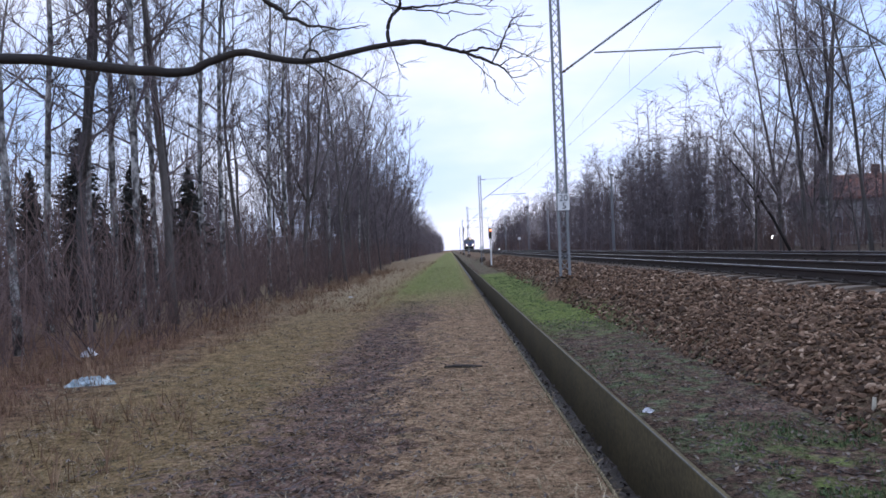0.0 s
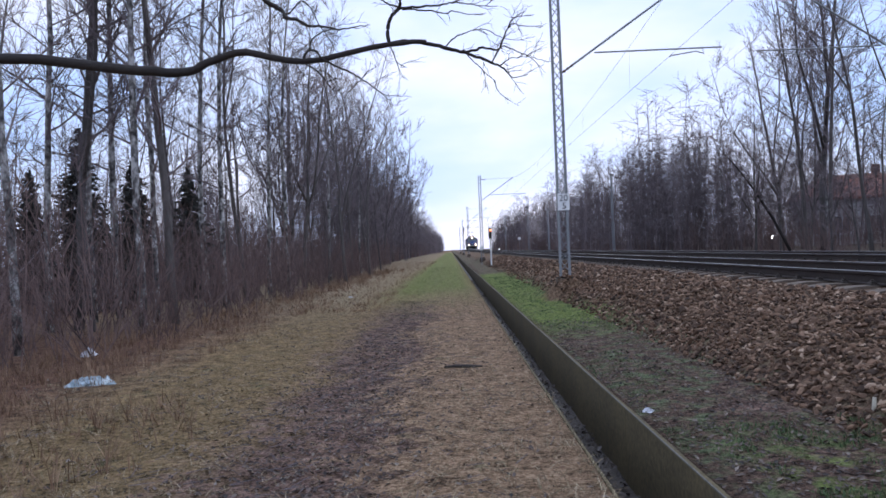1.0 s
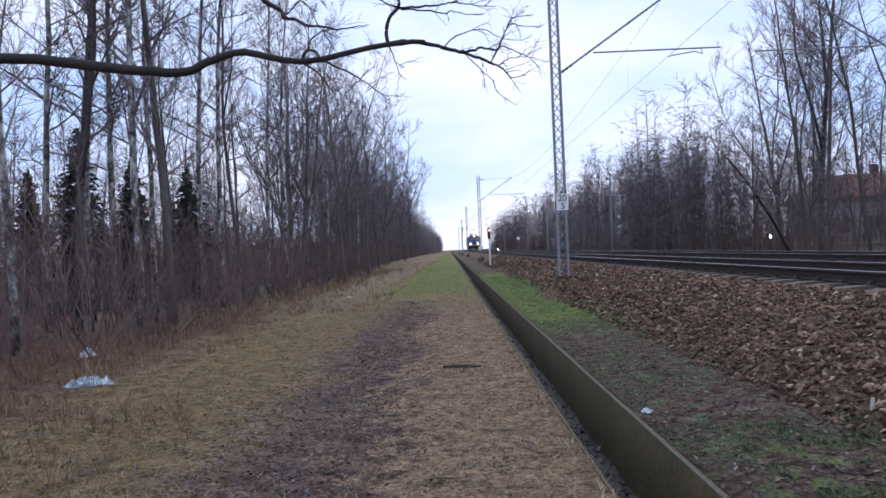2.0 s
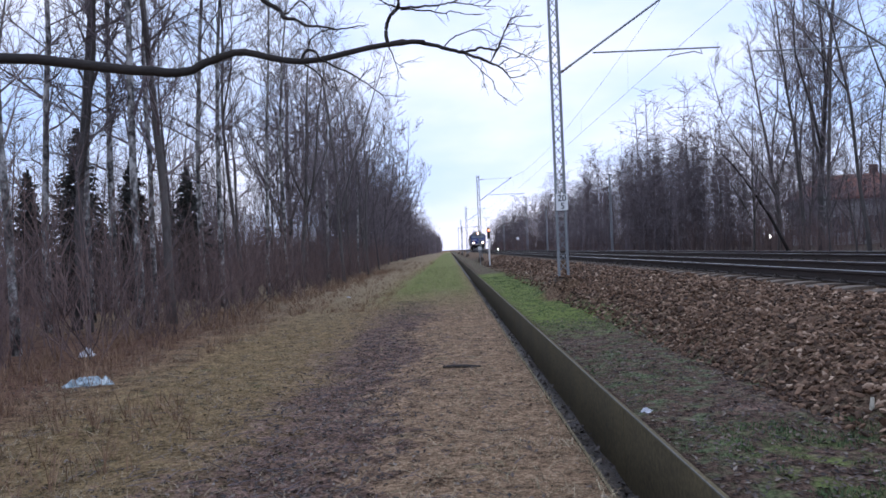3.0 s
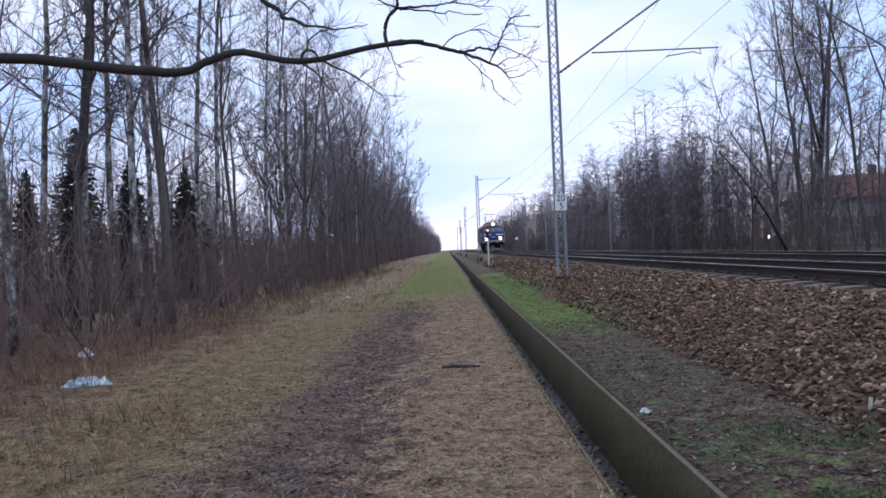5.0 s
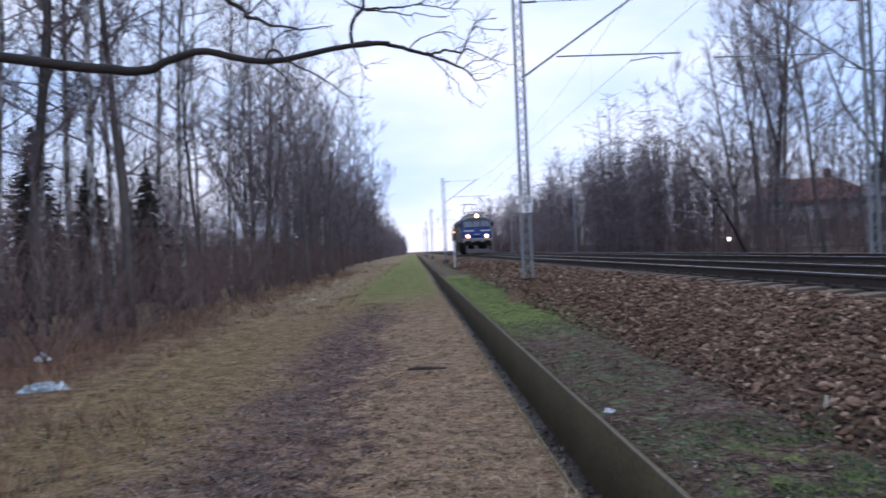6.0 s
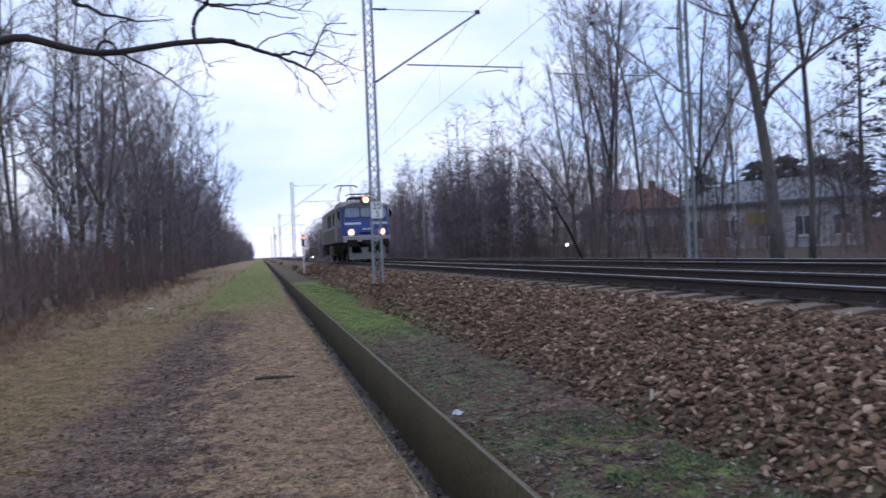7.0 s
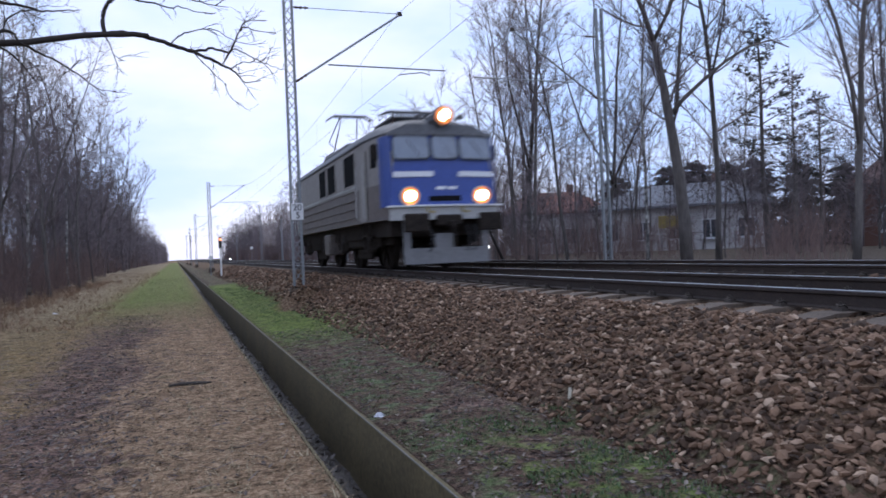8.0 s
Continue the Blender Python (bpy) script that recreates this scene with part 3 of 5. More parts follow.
def off(u, z, back=0.0):
    """A point beside the great tree's foot: u to the south-east, back to the north-east."""
    return (u * 0.79 + back * 0.62, -u * 0.62 + back * 0.79, z)


KINDS["great", 0] = tree("great_tree", "large bare tree with a forked trunk and spreading limbs", "tree", M["bark"], M["twig"], FAR, 77, 14, 0.2, 0.3, 0.13, 10, el=(0.2, 1.0), subs=7, twigs=7, leaders=[
    ([off(0, -.3), off(-.02, 1.2), off(-.15, 2.6), off(-.35, 3.9), off(-.6, 5.3), off(-.92, 6.7)], 0.205, 0.105, 0.65),
    ([off(-.92, 6.7), off(-1.25, 7.6), off(-1.5, 8.6, .3), off(-2.2, 10.5, .5), off(-2.4, 12.5, .6)], 0.085, 0.015, 0.1),
    ([off(-.92, 6.7), off(-.6, 7.5, -.3), off(-.3, 8.6, -.5), off(.1, 10.8, -.6), off(.1, 13, -.7)], 0.085, 0.015, 0.1),
    ([off(-.35, 3.9), off(0, 4.7, .2), off(.25, 5.8, .35), off(.5, 7.4, .4), off(.8, 9.2, .4), off(.9, 12.5, .5)], 0.085, 0.015, 0.3),
    ([off(-.42, 4.5), off(-.1, 4.95, -.2), off(.5, 5.5, -.4), off(1.3, 6.1, -.5), off(2.2, 6.6, -.5), off(3.3, 6.95, -.4), off(4.3, 6.85, -.2)], 0.075, 0.02, 0.3)])
KINDS["poplar", 0] = tree("tall_bare_tree", "tall bare tree with a broad crown of fine twigs", "tree", M["bark"], M["twig"], FAR, 78, 17.0, 0.145, 0.26, 0.17, 24, el=(0.3, 0.95), fork=3, twigs=7, twig_r=0.0095, trunk_bend=0.06)
for i, (h, w) in enumerate(((5.6, 1.6), (4.6, 1.4))):
    ob = thing("spruce_tree", "dark green young spruce among bare trunks", "tree", group=WOOD)
    t, c = spruce(90 + i, h, w)
    part("trunk", t, M["bark"], ob)
    part("crown", c, M["needle"], ob)
    KINDS["spruce", i] = ob
ob = thing("evergreen_shrub", "dark rounded evergreen shrub before the far houses", "shrub", group=FAR)
t, c = spruce(99, 4.6, 2.1, 0.38)
part("trunk", t, M["bark"], ob)
part("crown", c, M["needle"], ob)
KINDS["yew", 0] = ob
ob = thing("pine_tree", "dark green pine with a thin sparse crown", "tree", group=FAR)
t, c = pine(96, 11.5)
part("trunk", t, M["bark"], ob)
part("crown", c, M["needle"], ob)
KINDS["pine", 0] = ob
for i in range(4):
    KINDS["shrub", i] = thing("bare_shrub", "leafless reddish-brown shrub at the edge of the wood", "shrub", group="shrubs along the wood's edge")
    for stem in shrub(120 + i, 2.4 + 0.5 * i, 13):
        part("stem", stem, M["brush"], KINDS["shrub", i])
for i in range(3):
    KINDS["thicket", i] = tagged(new("thicket", thicket(140 + i, 7.0, 3.0, 3.6, 105).mesh("thicket", M["brush"])), "dense leafless thicket of thin brown stems", "brushwood", kind="stuff")



def far_wood(seed, length, depth, height, stems):
    """A stretch of distant bare wood, too fine to tell its trees apart."""
    rng = random.Random(seed)
    g = Geo()
    for i in range(stems):
        x, y = rng.uniform(-depth / 2, depth / 2), rng.uniform(-length / 2, length / 2)
        h = height * rng.uniform(0.55, 1.0)
        q = wander(rng, (x, y, -0.2), (rng.uniform(-.1, .1), rng.uniform(-.1, .1), 1), h, 4, 0.08, 0.05)
        r = rng.uniform(0.035, 0.07)
        g.tube(q, [r, r * .8, r * .6, r * .4, r * .1], 3, cap=False)
        for j in range(46):
            s = rng.uniform(0.06, 0.99)
            p, d = along(q, s)
            L = h * (0.06 + 0.14 * math.sin(math.pi * (0.2 + 0.74 * s))) * rng.uniform(0.5, 1.2)
            e = p + direction(rng.uniform(0, 6.28), rng.uniform(0.0, 1.0)) * L
            spike(g, p, e, 0.020)
            for k in range(2):
                m = p.lerp(e, rng.uniform(.3, .9))
                spike(g, m, m + direction(rng.uniform(0, 6.28), rng.uniform(-.4, 1.1)) * L * .7, 0.015)
    return g


for i in range(3):
    KINDS["far_wood", i] = tagged(new("far_wood", far_wood(170 + i, 12, 6, 11.5, 19).mesh("far_wood", M["twig"])), "distant bare grey-brown wood along the line", "wood", kind="stuff")

USED = set()


def plant(kind, pos, scale=1.0, turn=0.0, lean=(0, 0)):
    x, y = pos
    m = spread((x, y, profile_z(x)), scale, turn, lean)
    ob = KINDS[kind]
    if kind not in USED:
        USED.add(kind)
        ob.matrix_basis = m
        return ob
    return copy_thing(ob, m)


def at_bearing(az, dist):
    return (dist * math.sin(radians(az)), dist * math.cos(radians(az)))


def edge_back(y):
    """How far the wood's edge draws back from the path along the line."""
    return float(np.interp(y, [38, 63, 113, 217, 400], [0.0, 1.0, 2.6, 3.0, 1.0]))


def plant_woods():
    rng = random.Random(21)
    # trunks that stand out in the left-hand wood: bearing, distance, kind, size, lean
    for az, d, kind, s, ln in ((-31.5, 13.0, ("birch", 0), 1.0, -1), (-29.6, 17.0, ("birch", 1), 1.0, 0), (-27.8, 17.0, ("alder", 1), 1.05, -2), (-26.8, 19.0, ("birch", 2), 1.0, 1),
                               (-25.0, 20.0, ("birch", 3), 0.95, -1), (-23.6, 16.0, ("birch", 1), 1.1, 1), (-22.6, 17.5, ("birch", 0), 1.05, 0), (-21.4, 16.5, ("alder", 2), 0.95, 1),
                               (-19.0, 22.0, ("birch", 2), 1.0, 2), (-17.6, 21.0, ("birch", 3), 0.9, 0), (-16.0, 24.0, ("alder", 0), 0.95, 0), (-14.3, 27.0, ("birch", 1), 1.0, 0),
                               (-12.8, 27.0, ("birch", 0), 1.0, 2), (-11.6, 31.0, ("alder", 3), 0.8, 0), (-8.4, 35.0, ("alder", 1), 0.95, 0), (-9.6, 38.0, ("birch", 2), 0.9, 0),
                               (-6.5, 45.0, ("alder", 2), 0.75, 0), (-7.2, 50.0, ("birch", 3), 0.8, 0), (-5.6, 56.0, ("alder", 0), 0.75, 0)):
        plant(kind, at_bearing(az, d), s, rng.uniform(0, 360), (0, ln))
    plant(("spruce", 0), at_bearing(-27.3, 24.0), 1.0, 10)
    plant(("spruce", 1), at_bearing(-23.8, 27.0), 1.1, 200)
    plant(("spruce", 1), at_bearing(-20.0, 27.0), 0.95, 80)
    plant(("spruce", 0), at_bearing(-30.5, 30.0), 0.9, 130)
    # the depth of the wood
    for i in range(58):
        y = 6 + 118 * rng.random() ** 1.25
        x = -7.5 - 0.02 * y - 30 * rng.random() ** 1.3
        if math.degrees(math.atan2(-x, y)) > 36:
            continue
        k = rng.choice((("birch", rng.randrange(4)), ("birch", rng.randrange(4)), ("alder", rng.randrange(4)), ("sapling", rng.randrange(3))))
        plant(k, (x, y), rng.uniform(0.72, 1.05), rng.uniform(0, 360), (rng.uniform(-5, 5), rng.uniform(-6, 6)))
    for i in range(26):
        y = 14 + i * 4.6 + rng.uniform(-1.5, 1.5)
        plant(("sapling", rng.randrange(3)), (-5.6 - edge_back(y) - rng.random() * 2.2, y), rng.uniform(0.6, 0.95), rng.uniform(0, 360))
    for i in range(10):
        y = 30 + i * 4.2
        plant(("scrub", rng.randrange(3)), (-6.6 - edge_back(y) - rng.random() * 3, y), rng.uniform(0.8, 1.25), rng.uniform(0, 360))
    for i in range(17):
        y = 62 + i * 11
        plant(("far_wood", rng.randrange(3)), (-9.7 - 0.5 * edge_back(y) - rng.uniform(0, 0.8), y), float(np.interp(y, [62, 110, 180], [1.35, 1.25, 1.1])) * rng.uniform(0.88, 1.08), 180 * rng.randrange(2) + rng.uniform(-6, 6))
    for k, xe, ye, sc in ((3, -6.4, 46, 1.0), (1, -6.2, 53, 1.1), (3, -6.9, 61, 0.95)):
        plant(("alder", k), (xe, ye), sc, rng.uniform(0, 360))
    for i in range(8):
        y = 68 + i * 16
        plant(("scrub", rng.randrange(3)), (-7.0 - 0.5 * edge_back(y), y), rng.uniform(1.3, 1.55), rng.uniform(0, 360))
    for i in range(17):
        plant(("far_wood", rng.randrange(3)), (-9.0 - rng.uniform(0, 0.8), 252 + i * 22), rng.uniform(0.9, 1.1), 180 * rng.randrange(2) + rng.uniform(-6, 6))
    for i in range(5):
        plant(("far_wood", rng.randrange(3)), (-24 - rng.uniform(0, 4), 50 + i * 10), rng.uniform(0.8, 1.05), 180 * rng.randrange(2) + rng.uniform(-16, 16))
    # brush in front of it
    for i in range(48):
        y = 5.5 + i * 0.94 + rng.uniform(-.4, .4)
        plant(("shrub", rng.randrange(4)), (-4.6 - rng.random() * 1.5, y), rng.uniform(0.45, 0.95), rng.uniform(0, 360))
    for row, (x0, x1, n, st) in enumerate(((-6.8, 6.5, 22, 6.0), (-10.0, 8, 18, 6.5), (-14.5, 12, 13, 7.5), (-21, 16, 11, 8.5))):
        for i in range(n):
            plant(("thicket", rng.randrange(3)), (x0 - edge_back(x1 + i * st) + rng.uniform(-.5, .5), x1 + i * st), rng.uniform(0.75, 1.05) if row < 2 else rng.uniform(1.0, 1.4), rng.uniform(-15, 15) + 180 * rng.randrange(2))
    for i in range(14):
        plant(("thicket", rng.randrange(3)), (-7.2 - edge_back(140 + i * 9.5), 140 + i * 9.5), 1.3, rng.uniform(-8, 8))


def plant_right():
    rng = random.Random(33)
    plant(("great", 0), (14.5, 17.7), 1.0, 40)
    plant(("poplar", 0), (16.6, 32.0), 0.95, 100)
    plant(("poplar", 0), (17.5, 37.5), 0.75, 220)
    plant(("alder", 3), (24.5, 18.5), 1.0, 190)
    for az, d, kind, s in ((41.6, 24, ("alder", 2), 1.0), (36.5, 26, ("birch", 0), 0.95), (33.5, 27, ("alder", 3), 0.9), (50.5, 22, ("alder", 1), 1.05), (30.4, 29, ("alder", 0), 1.0), (28.0, 34, ("alder", 2), 1.0),
                           (26.5, 37, ("alder", 1), 0.95), (45.0, 33, ("pine", 0), 0.85), (46.8, 36, ("pine", 0), 0.85), (48.4, 34, ("pine", 0), 0.7), (52.5, 28, ("alder", 3), 0.9)):
        plant(kind, at_bearing(az, d), s, rng.uniform(0, 360))
    for i in range(34):
        y = 20 + 60 * rng.random()
        x = 17 + 24 * rng.random() ** 1.2
        k = rng.choice((("alder", rng.randrange(4)), ("birch", rng.randrange(4)), ("sapling", rng.randrange(3))))
        plant(k, (x, y), rng.uniform(0.62, 0.88), rng.uniform(0, 360), (rng.uniform(-2, 2), rng.uniform(-2, 2)))
    for i in range(14):
        y = 38 + 3.0 * i
        plant(("scrub", rng.randrange(3)), (15.4 + rng.random() * 5, y), rng.uniform(0.6, 0.86), rng.uniform(0, 360))
    for i in range(18):
        y = 60 + i * 12
        plant(("far_wood", rng.randrange(3)), (17.8 + rng.uniform(-.4, 1.2), y), rng.uniform(0.72, 0.98), 180 * rng.randrange(2) + rng.uniform(-6, 6))
    for i in range(8):
        plant(("far_wood", rng.randrange(3)), (25 + rng.uniform(-2, 3), 66 + i * 14), rng.uniform(0.75, 1.0), 180 * rng.randrange(2) + rng.uniform(-16, 16))
    for az, d in ((22.5, 54), (32.5, 50), (45.0, 46), (49.0, 43)):
        plant(("far_wood", rng.randrange(3)), at_bearing(az, d), rng.uniform(0.5, 0.72), 90 - az + rng.uniform(-20, 20))
    for i in range(16):
        plant(("scrub", rng.randrange(3)), at_bearing((23 if i < 7 else 30.5) + i * 1.65, 33 + rng.uniform(-3, 8)), rng.uniform(0.38, 0.55), rng.uniform(0, 360))
    for az, d, sc in ((12.5, 62, 0.62), (14.5, 58, 0.6), (16.5, 55, 0.64), (18.5, 52, 0.62), (20.5, 50, 0.6), (22.0, 47, 0.55), (24.0, 52, 0.5), (26.8, 55, 0.42), (31.5, 52, 0.42)):
        plant(("far_wood", rng.randrange(3)), at_bearing(az, d), sc, 90 - az + rng.uniform(-20, 20))
    for az, d, sc in ((34.4, 66, 1.5), (38.2, 74, 1.2), (40.2, 76, 1.28), (42.4, 74, 1.2), (44.3, 66, 1.1), (47.3, 58, 0.9), (50.0, 54, 0.8)):
        plant(("yew", 0), at_bearing(az, d), sc, rng.uniform(0, 360))
    for row, (x0, y0, n, st) in enumerate(((16.0, 9, 18, 7.0), (19.5, 10, 14, 8.0), (25, 14, 12, 9.5))):
        for i in range(n):
            plant(("thicket", rng.randrange(3)), (x0 + rng.uniform(-.6, .6), y0 + i * st), rng.uniform(0.55, 0.8) * (0.85 if y0 + i * st < 34 else 1.0) if row < 2 else rng.uniform(0.8, 1.15) * (0.72 if y0 + i * st < 40 else 1.0), rng.uniform(-20, 20) + 180 * rng.randrange(2))
    for i in range(14):
        plant(("thicket", rng.randrange(3)), (16.5, 130 + i * 10), 1.2, rng.uniform(-8, 8))


plant_woods()
plant_right()


def leaning_trunk():
    rng = random.Random(44)
    foot = at_bearing(25.4, 38)
    tip = at_bearing(20.7, 37)
    a, b = Vector((*foot, 0.55)), Vector((*tip, 5.9))
    pts = [a.lerp(b, k / 8) + Vector((0, 0, 0.5 * math.sin(math.pi * k / 8) + rng.uniform(-.06, .06))) for k in range(9)]
    g = Geo().tube(pts, [0.085 - 0.008 * k for k in range(9)], 7)
    for k in range(9):
        p, d = along(pts, rng.uniform(.4, 1))
        spike(g, p, p + direction(rng.uniform(0, 6.28), rng.uniform(-.2, .9)) * rng.uniform(.5, 1.4), 0.018)
    tagged(new("leaning_dead_trunk", g.mesh("leaning_dead_trunk", M["limb"], True)), "dark dead trunk leaning among the far trees", "trunk")


leaning_trunk()


# ---- overhanging limb ----
def build_limb():
    ob = thing("overhanging_tree", "bare tree with a long dark limb reaching over the path", "tree")
    rng = random.Random(5)
    Y0 = 4.5
    tr = Geo().tube([(-5.3, 4.9, -0.2), (-5.25, 4.9, 1.2), (-5.1, 4.85, 2.5), (-5.2, 4.9, 4.5), (-5.0, 5.0, 7.0), (-5.1, 5.1, 9.0)], [0.19, 0.16, 0.145, 0.11, 0.07, 0.02], 9)
    part("trunk", tr, M["bark"], ob, smooth=True)

    def line(pts, r0, r1, sides=7):
        n = len(pts) - 1
        fine = []
        for i in range(n):
            a, b, c, d = (Vector(pts[max(0, min(n, i + k))]) for k in (-1, 0, 1, 2))
            for s in np.linspace(0, 1, 5)[:-1]:
                s = float(s)
                fine.append(0.5 * ((2 * b) + (c - a) * s + (2 * a - 5 * b + 4 * c - d) * s * s + (3 * b - a - 3 * c + d) * s ** 3))
        fine.append(Vector(pts[-1]))
        fine = [p + Vector((0, rng.uniform(-.006, .006), rng.uniform(-.004, .004))) for p in fine]
        m = len(fine) - 1
        return fine, [r0 + (r1 - r0) * i / m for i in range(m + 1)]

    def p(x, z, dy=0.0):
        return (x, Y0 + dy, z)

    mains = [
        line([(-5.1, 4.85, 2.5), p(-3.9, 2.72, .15), p(-2.8, 2.73), p(-1.94, 2.62), p(-1.62, 2.59), p(-1.45, 2.66), p(-1.24, 2.70), p(-0.88, 2.63), p(-0.33, 2.71), p(-0.1, 2.715)], 0.040, 0.014),
    ]
    mains.append(line([p(-0.328, 2.707), p(-0.238, 2.721), p(-0.097, 2.716, 0.03), p(0.010, 2.669, -0.03), p(0.116, 2.652, 0.03), p(0.235, 2.587, -0.05), p(0.301, 2.568), p(0.364, 2.557, 0.05), p(0.402, 2.496, -0.03), p(0.442, 2.473, 0.03), p(0.529, 2.471, -0.05)], 0.0165, 0.002, 6))
    mains.append(line([p(-0.328, 2.707), p(-0.340, 2.772), p(-0.332, 2.853, 0.03), p(-0.304, 2.882, -0.03), p(-0.267, 2.946, 0.03), p(-0.250, 2.951, -0.05), p(-0.256, 3.061), p(-0.232, 3.222, 0.05)], 0.014, 0.009, 6))
    mains.append(line([p(-0.262, 2.932), p(-0.176, 2.942, 0.01), p(-0.085, 2.932, -0.03), p(0.003, 2.945), p(0.058, 2.974, 0.05), p(0.145, 2.940, -0.03), p(0.254, 2.941, 0.03), p(0.354, 2.902, -0.05)], 0.0085, 0.002, 6))
    mains.append(line([p(-0.240, 2.928), p(-0.142, 2.927, 0.02), p(-0.052, 2.905, -0.02), p(0.036, 2.900, 0.03), p(0.071, 2.886, -0.05), p(0.178, 2.877), p(0.288, 2.895, 0.05)], 0.006, 0.002, 6))
    mains.append(line([p(-0.268, 2.943), p(-0.334, 2.968, -0.01), p(-0.382, 3.012, 0.02), p(-0.433, 3.050, -0.05)], 0.006, 0.003, 6))
    mains.append(line([p(0.115, 2.644), p(0.204, 2.648), p(0.243, 2.675, 0.03), p(0.309, 2.646, -0.03), p(0.356, 2.653, 0.03), p(0.381, 2.696, -0.05), p(0.408, 2.763), p(0.440, 2.814, 0.05), p(0.464, 2.798, -0.03), p(0.516, 2.800, 0.03), p(0.630, 2.770, -0.05)], 0.009, 0.002, 6))
    mains.append(line([p(0.420, 2.780), p(0.435, 2.819, -0.01), p(0.464, 2.852, 0.02), p(0.509, 2.839, -0.05), p(0.586, 2.855)], 0.005, 0.0015, 6))
    mains.append(line([p(0.354, 2.648), p(0.396, 2.674, 0.02), p(0.444, 2.638, -0.02), p(0.508, 2.624, 0.03), p(0.569, 2.572, -0.05), p(0.663, 2.556)], 0.005, 0.0015, 6))
    mains.append(line([p(0.017, 2.677), p(0.065, 2.731, 0.02), p(0.137, 2.751, -0.02), p(0.230, 2.791, 0.03), p(0.295, 2.753, -0.05), p(0.368, 2.726), p(0.443, 2.723, 0.05)], 0.005, 0.0015, 6))
    mains.append(line([p(-0.885, 2.632), p(-0.847, 2.694), p(-0.798, 2.694, 0.03), p(-0.755, 2.632, -0.03), p(-0.659, 2.587, 0.03), p(-0.579, 2.534, -0.05), p(-0.515, 2.501), p(-0.468, 2.475, 0.05), p(-0.374, 2.381, -0.03), p(-0.338, 2.357, 0.03)], 0.01, 0.002, 6))
    mains.append(line([p(-0.868, 2.613), p(-0.798, 2.567), p(-0.735, 2.493, 0.03), p(-0.685, 2.413, -0.03)], 0.007, 0.002, 6))
    mains.append(line([p(-0.329, 2.693), p(-0.305, 2.652), p(-0.292, 2.606, 0.03), p(-0.253, 2.564, -0.03), p(-0.229, 2.571, 0.03)], 0.0045, 0.0012, 6))
    mains.append(line([p(0.150, 2.632), p(0.218, 2.558), p(0.271, 2.509, 0.03), p(0.319, 2.450, -0.03), p(0.332, 2.417, 0.03), p(0.366, 2.344, -0.05), p(0.422, 2.317)], 0.0035, 0.001, 6))
    mains.append(line([p(0.308, 2.568), p(0.331, 2.606), p(0.355, 2.649, 0.03)], 0.005, 0.004, 6))
    mains.append(line([p(-0.836, 2.701), p(-0.815, 2.751, -0.02), p(-0.771, 2.798), p(-0.724, 2.833, 0.05), p(-0.641, 2.812, -0.03)], 0.006, 0.003, 6))
    mains.append(line([p(-0.980, 2.929), p(-0.944, 2.942), p(-0.912, 3.001, 0.03), p(-0.863, 2.999, -0.03), p(-0.823, 2.971, 0.03), p(-0.760, 2.836, -0.05), p(-0.718, 2.778), p(-0.675, 2.700, 0.05)], 0.0055, 0.002, 6))
    mains.append(line([p(0.360, 2.544), p(0.415, 2.585), p(0.472, 2.601, 0.03), p(0.536, 2.582, -0.03)], 0.004, 0.0015, 6))
    mains.append(line([p(-0.552, 2.467), p(-0.515, 2.501), p(-0.481, 2.550, 0.03), p(-0.409, 2.567, -0.03)], 0.003, 0.001, 6))
    mains.append(line([p(-0.798, 2.567), p(-0.745, 2.554), p(-0.698, 2.523, 0.03), p(-0.636, 2.493, -0.03)], 0.003, 0.001, 6))
    mains.append(line([(-5.2, 4.9, 4.4), (-3.2, 4.7, 3.95), p(-1.9, 3.45, .2), p(-1.206, 3.111), p(-1.102, 3.020), p(-1.004, 2.961, 0.03), p(-0.974, 2.898, -0.03), p(-0.916, 2.904, 0.03), p(-0.821, 2.835, -0.05), p(-0.751, 2.847), p(-0.652, 2.837, 0.05), p(-0.533, 2.821, -0.03), p(-0.450, 2.854, 0.03)], 0.022, 0.002, 6))
    part("limb", Geo().tube(*mains[0], 8), M["limb"], ob, "thick dark limb bent over the path", smooth=True)
    for pts, rad in mains[1:]:
        part("branch", Geo().tube(pts, rad, 6), M["limb"], ob, smooth=True)
    g = Geo()
    for n, (pts, rad) in enumerate(mains):
        for k in range(9 if n in (1, 3, 6) else 4):
            s = rng.uniform(0.25, 1.0) if n else rng.uniform(0.45, 0.95)
            q, d = along(pts, s)
            if q.x < -3:
                continue
            L = rng.uniform(0.06, 0.20)
            h = d * 0.8 + Vector((rng.uniform(-.3, .5), rng.uniform(-.6, .6), rng.uniform(-.6, .9)))
            w = wander(rng, q, h, L, 5, 0.34, 0.0)
            g.tube(w, [0.0021, 0.0019, 0.0016, 0.0014, 0.0011, 0.0007], 4, cap=False)
            for j in range(3):
                q2, d2 = along(w, rng.uniform(.2, .95))
                w2 = wander(rng, q2, d2 + Vector((rng.uniform(-.8, .8), rng.uniform(-.6, .6), rng.uniform(-.8, .8))), L * rng.uniform(.25, .6), 3, .25, 0)
                g.tube(w2, [0.0014, 0.0012, 0.001, 0.0006], 3, cap=False)
    tagged(part("fine_twig_growth", g, M["limb"], ob), kind="stuff")


build_limb()


